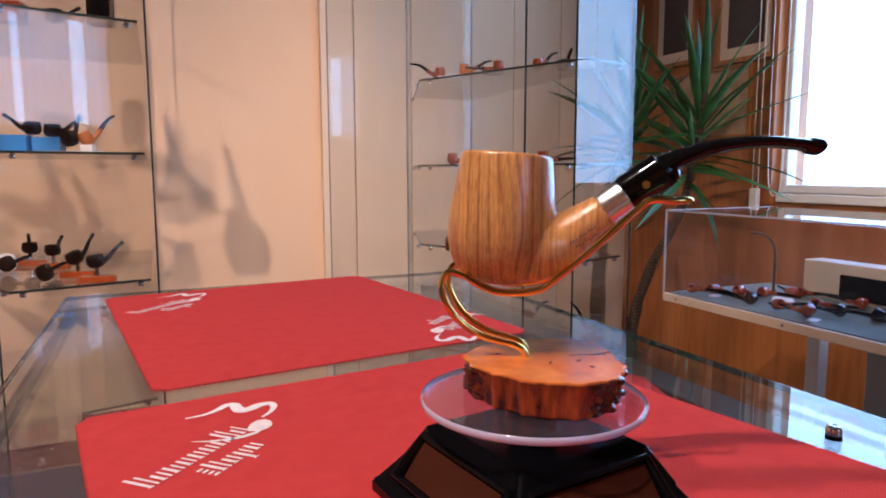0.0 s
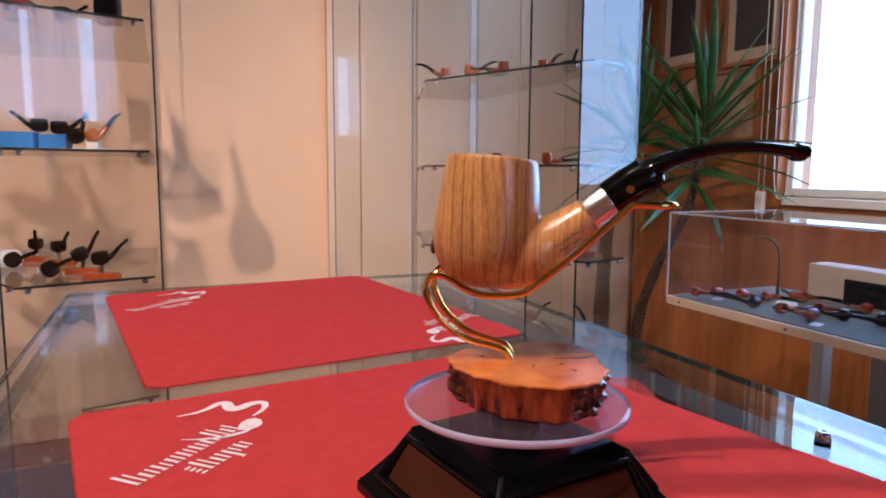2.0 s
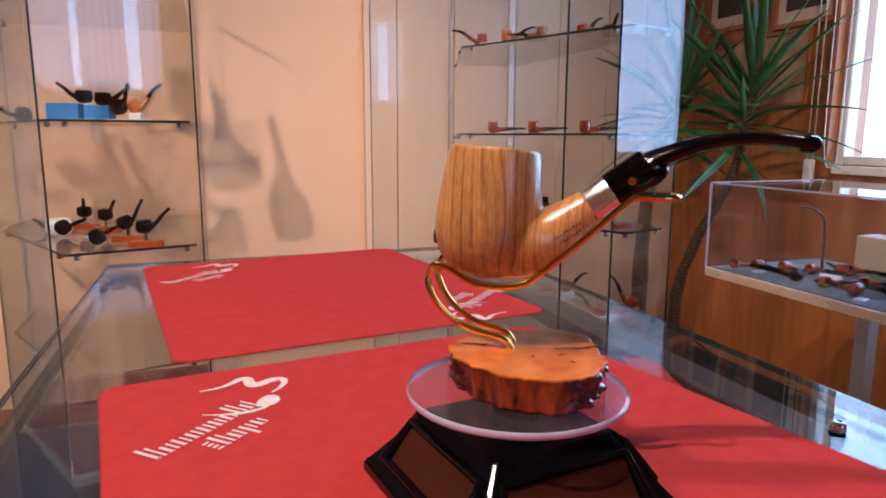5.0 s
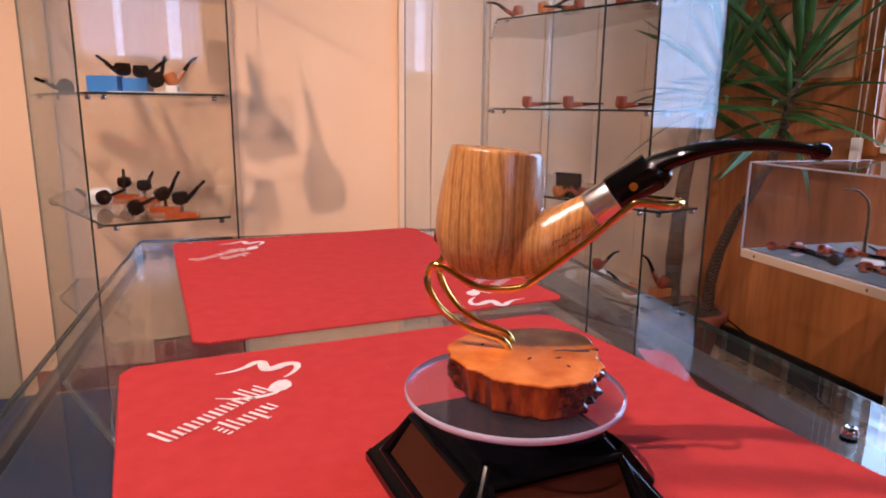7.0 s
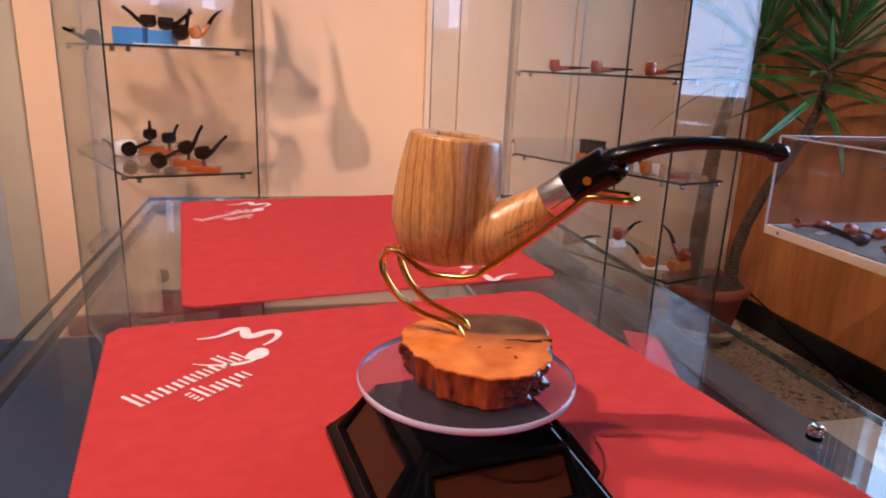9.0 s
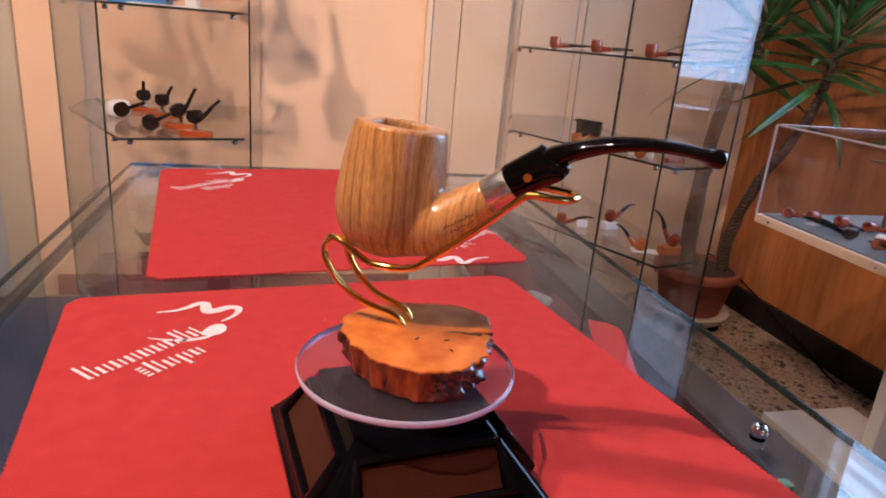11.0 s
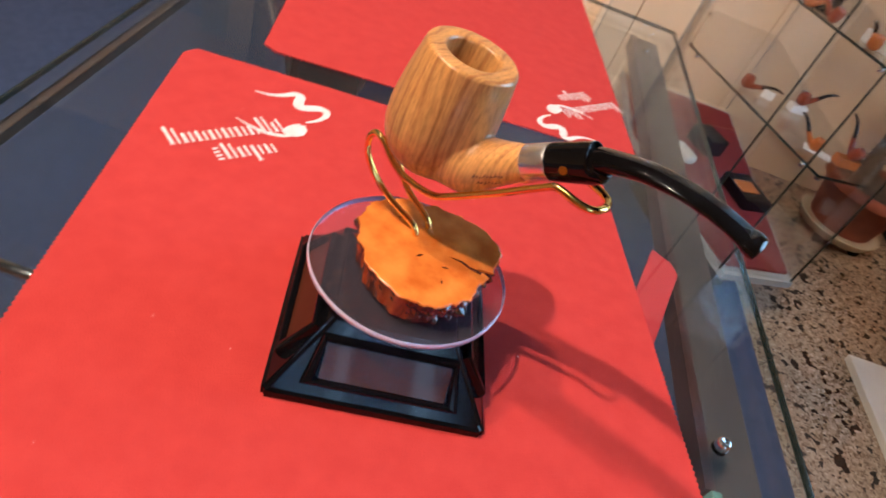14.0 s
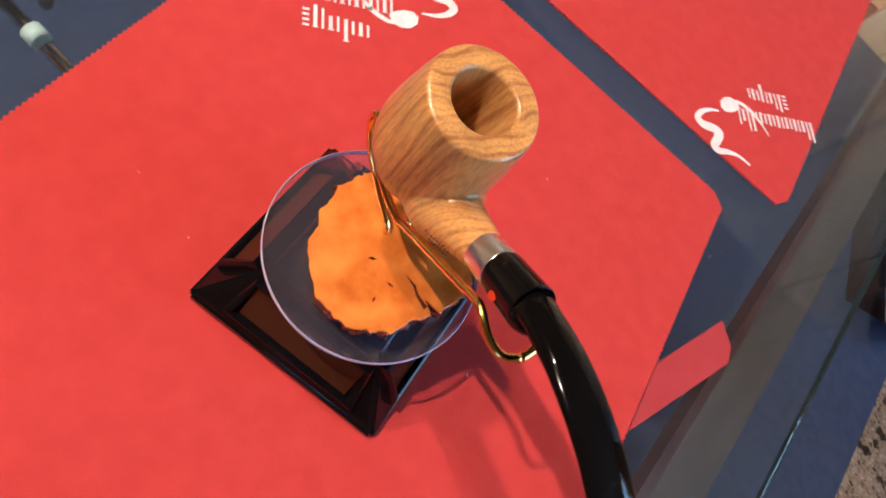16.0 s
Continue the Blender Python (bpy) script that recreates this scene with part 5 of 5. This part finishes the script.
def crown(stem, base, top, count, size, lo=-60, hi=80):
    """Leaves set spirally along the top of a stem, the upper ones steep and the lower ones hanging."""
    base, top = Vector(base), Vector(top)
    for k in range(count):
        t = k / (count - 1)
        turn = 137.5 * k + rnd.uniform(-14, 14)
        rise = lo + (hi - lo) * t ** 0.65 + rnd.uniform(-14, 14)
        me = LEAVES[rnd.choice((0, 0, 3)) if rise > 45 else rnd.choice((0, 0, 1, 1, 2)) if rise > 0 else rnd.choice((0, 1, 2, 4))]
        s = size * rnd.uniform(0.78, 1.15)
        at = base + (top - base) * t
        reach = 2.07 - PX - at.x
        run = 0.50 * s * math.cos(radians(rise)) * math.cos(radians(turn))
        if run > reach:
            s *= max(0.45, reach / run)
            rise += 12
        ob = new("leaf", me)
        ob.parent = stem
        ob.matrix_local = Matrix.Translation(at) @ pose(0, 0, 0, 0, 0, turn) @ pose(0, 0, 0, 0, -rise, 0) @ pose(0.008, 0, 0, rnd.uniform(-55, 55), 0, 0) @ Matrix.Scale(s, 4)


tb = trunk([(0.09, -0.03, -0.02), (0.070, -0.07, 0.18), (0.078, -0.15, 0.40), (0.108, -0.24, 0.58), (0.126, -0.28, 0.71), (0.152, -0.328, 1.08)], 0.022, 0.012)
crown(tb, (0.124, -0.272, 0.745), (0.149, -0.322, 1.03), 44, 0.96, -34, 78)
for turn, rise, s, h, k in ((-64, 24, 1.05, 0.97, 0), (-70, 10, 1.0, 0.94, 1), (-60, -6, 0.98, 0.91, 1), (-74, -16, 0.95, 0.88, 0), (-66, 40, 1.0, 1.02, 0)):
    ob = new("leaf", LEAVES[k])
    ob.parent = tb
    ob.matrix_local = Matrix.Translation((0.138, -0.300, h - 0.06)) @ pose(0, 0, 0, 0, 0, turn) @ pose(0, 0, 0, 0, -rise, 0) @ Matrix.Scale(s, 4)
ta = trunk([(-0.07, -0.01, -0.02), (-0.080, -0.02, 0.25), (-0.085, -0.04, 0.50), (-0.055, -0.06, 0.76), (0.025, -0.10, 1.02)], 0.034, 0.014)
crown(ta, (-0.035, -0.075, 0.82), (0.022, -0.098, 1.00), 30, 0.90, -40, 76)
dry = leaf_mesh(0.36, 0.0150, 0.30, 0.5)
dry.materials.clear()
dry.materials.append(M_DRYLEAF)
ob = new("leaf", dry)
ob.parent = ta
ob["label"] = "dry brown hanging leaf"
ob.matrix_local = Matrix.Translation((-0.010, -0.09, 0.90)) @ pose(0, 0, 0, 0, 0, -150) @ pose(0, 0, 0, 40, 18, 0)

# ---- pictures, blind cord ----
for y0, y1, z0, z1, lab in ((2.155, 2.405, 1.490, 1.90, "pale framed picture with a dark brown print"), (1.765, 2.045, 1.458, 1.90, "brown framed picture with a dark print on cream card")):
    fr = empty("picture_frame", pose(X1, (y0 + y1) / 2, z0))
    tagged(fr, lab, "picture", group="pictures on the panelled wall")
    w, h = (y1 - y0) / 2, z1 - z0
    bm = box(-0.018, -w, 0, 0, -w + 0.018, h, 0.002)
    for b in ((-0.018, w - 0.018, 0, 0, w, h), (-0.018, -w + 0.018, 0, 0, w - 0.018, 0.018), (-0.018, -w + 0.018, h - 0.018, 0, w - 0.018, h)):
        box_bm(bm, *b, 0.002)
    part("frame", bm, M_PANELWOOD, fr, "narrow wooden frame")
    part("mount", box(-0.006, -w + 0.018, 0.018, 0, w - 0.018, h - 0.018), M_CREAM, fr, "cream card mount")
    part("print", box(-0.008, -w + 0.055, 0.06, -0.006, w - 0.055, h - 0.05), M_DARKWOOD, fr, "dark brown print")
board = empty("picture_frame", pose(X1, 2.085, 1.175))
tagged(board, "wide low framed picture on tan card under two others", "picture", group="pictures on the panelled wall")
bm = box(-0.016, -0.225, 0, 0, -0.211, 0.275, 0.002)
for b in ((-0.016, 0.211, 0, 0, 0.225, 0.275), (-0.016, -0.211, 0, 0, 0.211, 0.012), (-0.016, -0.211, 0.263, 0, 0.211, 0.275)):
    box_bm(bm, *b, 0.002)
part("frame", bm, M_PANELWOOD, board, "narrow wooden frame")
part("print", box(-0.007, -0.211, 0.012, 0, 0.211, 0.263), M_TANCARD, board, "tan printed card")
cord = empty("blind_cord", pose(X1 - 0.03, 1.805, 0.905))
tagged(cord, "white looped blind cord with a plastic weight", "blind cord")
for dy in (-0.012, 0.012):
    part("string", tube([(0, dy, 0.05), (0, dy * 1.2, 1.3)], 0.0022, 8), M_WHITE, cord, "", True)
part("string", tube(smooth_line([(0, -0.045, 1.3), (0, -0.05, 0.3), (0, -0.06, 0.09), (0, -0.085, 0.05), (0, -0.11, 0.10), (0, -0.112, 0.4), (0, -0.11, 1.3)], 6), 0.002, 8), M_WHITE, cord, "", True)
part("weight", box(-0.010, -0.018, -0.02, 0.010, 0.018, 0.075, 0.004), M_WHITE, cord, "white plastic weight")

# unseen cable and heads, added between spot and far wall to cast its shadows
cable = empty("shadow_cable", pose(-1.2315, 0.045, 2.80))
tagged(cable, "unseen row of lamp heads on a cable, added to shadow the wall", "ceiling lamp")


def on_cable(x, z):
    """Where the ray from the spot to the far wall's point crosses the cable's plane."""
    return Vector((-0.30 + 0.27 * (x + 0.30) + 1.2315, 0, 2.60 + 0.27 * (z - 2.60) - 2.80))


part("cable", tube([(0, 0, 0), on_cable(0.06, 1.454), on_cable(0.90, 1.04)], 0.0015, 8), M_DARKWOOD, cable, "thin dark cable", True)
e = on_cable(0.90, 1.04)
part("cable", tube([e, (e.x + 0.02, 0, 0)], 0.0012, 8), M_DARKWOOD, cable, "thin dark cable", True)
for x, z, top, bottom, w, lean in ((0.100, 0.955, (0.056, 1.24), 0.855, 0.190, 14), (0.316, 0.775, (0.260, 1.12), 0.64, 0.185, 8), (-0.300, 0.92, (-0.33, 1.10), 0.85, 0.12, 20), (0.10, 0.70, (0.03, 0.80), 0.62, 0.115, 30), (-0.18, 0.78, (-0.24, 1.02), 0.70, 0.10, 18)):
    c, a = on_cable(x, z), on_cable(*top)
    h, r = 0.27 * (z - bottom) * 1.6, 0.27 * w / 2.2
    head = part("shadow_head", lathe([(0, h * 0.62), (r * 0.35, h * 0.60), (r * 0.55, h * 0.40), (r * 0.95, h * 0.10), (r, -h * 0.2), (r * 0.85, -h * 0.42), (r * 0.5, -h * 0.5), (0, -h * 0.5)], 24), M_CHROME, cable, "unseen rounded head casting a wall shadow", True)
    head.matrix_local = pose(c.x, 0, c.z, 0, lean - 24, 0)
    up = on_cable(top[0] - 0.05, 1.454 - 0.495 * (top[0] - 0.05 - 0.06))
    part("stalk", tube([c + Vector((0, 0, h * 0.4)), a, a + (up - a) * 0.06, up], [0.0062, 0.0040, 0.0006, 0.0005], 10), M_DARKWOOD, cable, "thin stalk casting a wall shadow", True)
# extra pieces shaped only by the shadows they throw on the wall
part("shadow_wing", tube([on_cable(0.11, 0.99), on_cable(0.17, 0.93), on_cable(0.22, 0.89)], [0.014, 0.012, 0.004], 14), M_CHROME, cable, "unseen turned piece casting a wall shadow", True)
part("shadow_wing", tube([on_cable(-0.477, 0.962), on_cable(-0.43, 0.935), on_cable(-0.38, 0.90), on_cable(-0.307, 0.841)], [0.001, 0.010, 0.011, 0.001], 14), M_CHROME, cable, "unseen leaf-shaped piece casting a wall shadow", True)
part("shadow_wing", tube([on_cable(0.07, 1.03), on_cable(0.02, 1.08), on_cable(-0.05, 1.10)], [0.008, 0.010, 0.008], 14), M_CHROME, cable, "unseen turned piece casting a wall shadow", True)

# a dark cable from behind the plant pot down the panelled wall
wire = part("cable", tube(smooth_line([(2.00, 2.52, 0.22), (2.06, 2.50, 0.19), (2.092, 2.41, 0.150), (2.092, 2.25, 0.112), (2.074, 2.09, 0.074), (2.074, 1.90, 0.030), (2.06, 1.80, 0.005), (2.03, 1.70, 0.004)], 8), 0.0035, 8), M_BLACK, None, "", True)
tagged(wire, "thin black cable running down the wooden wall", "cable")
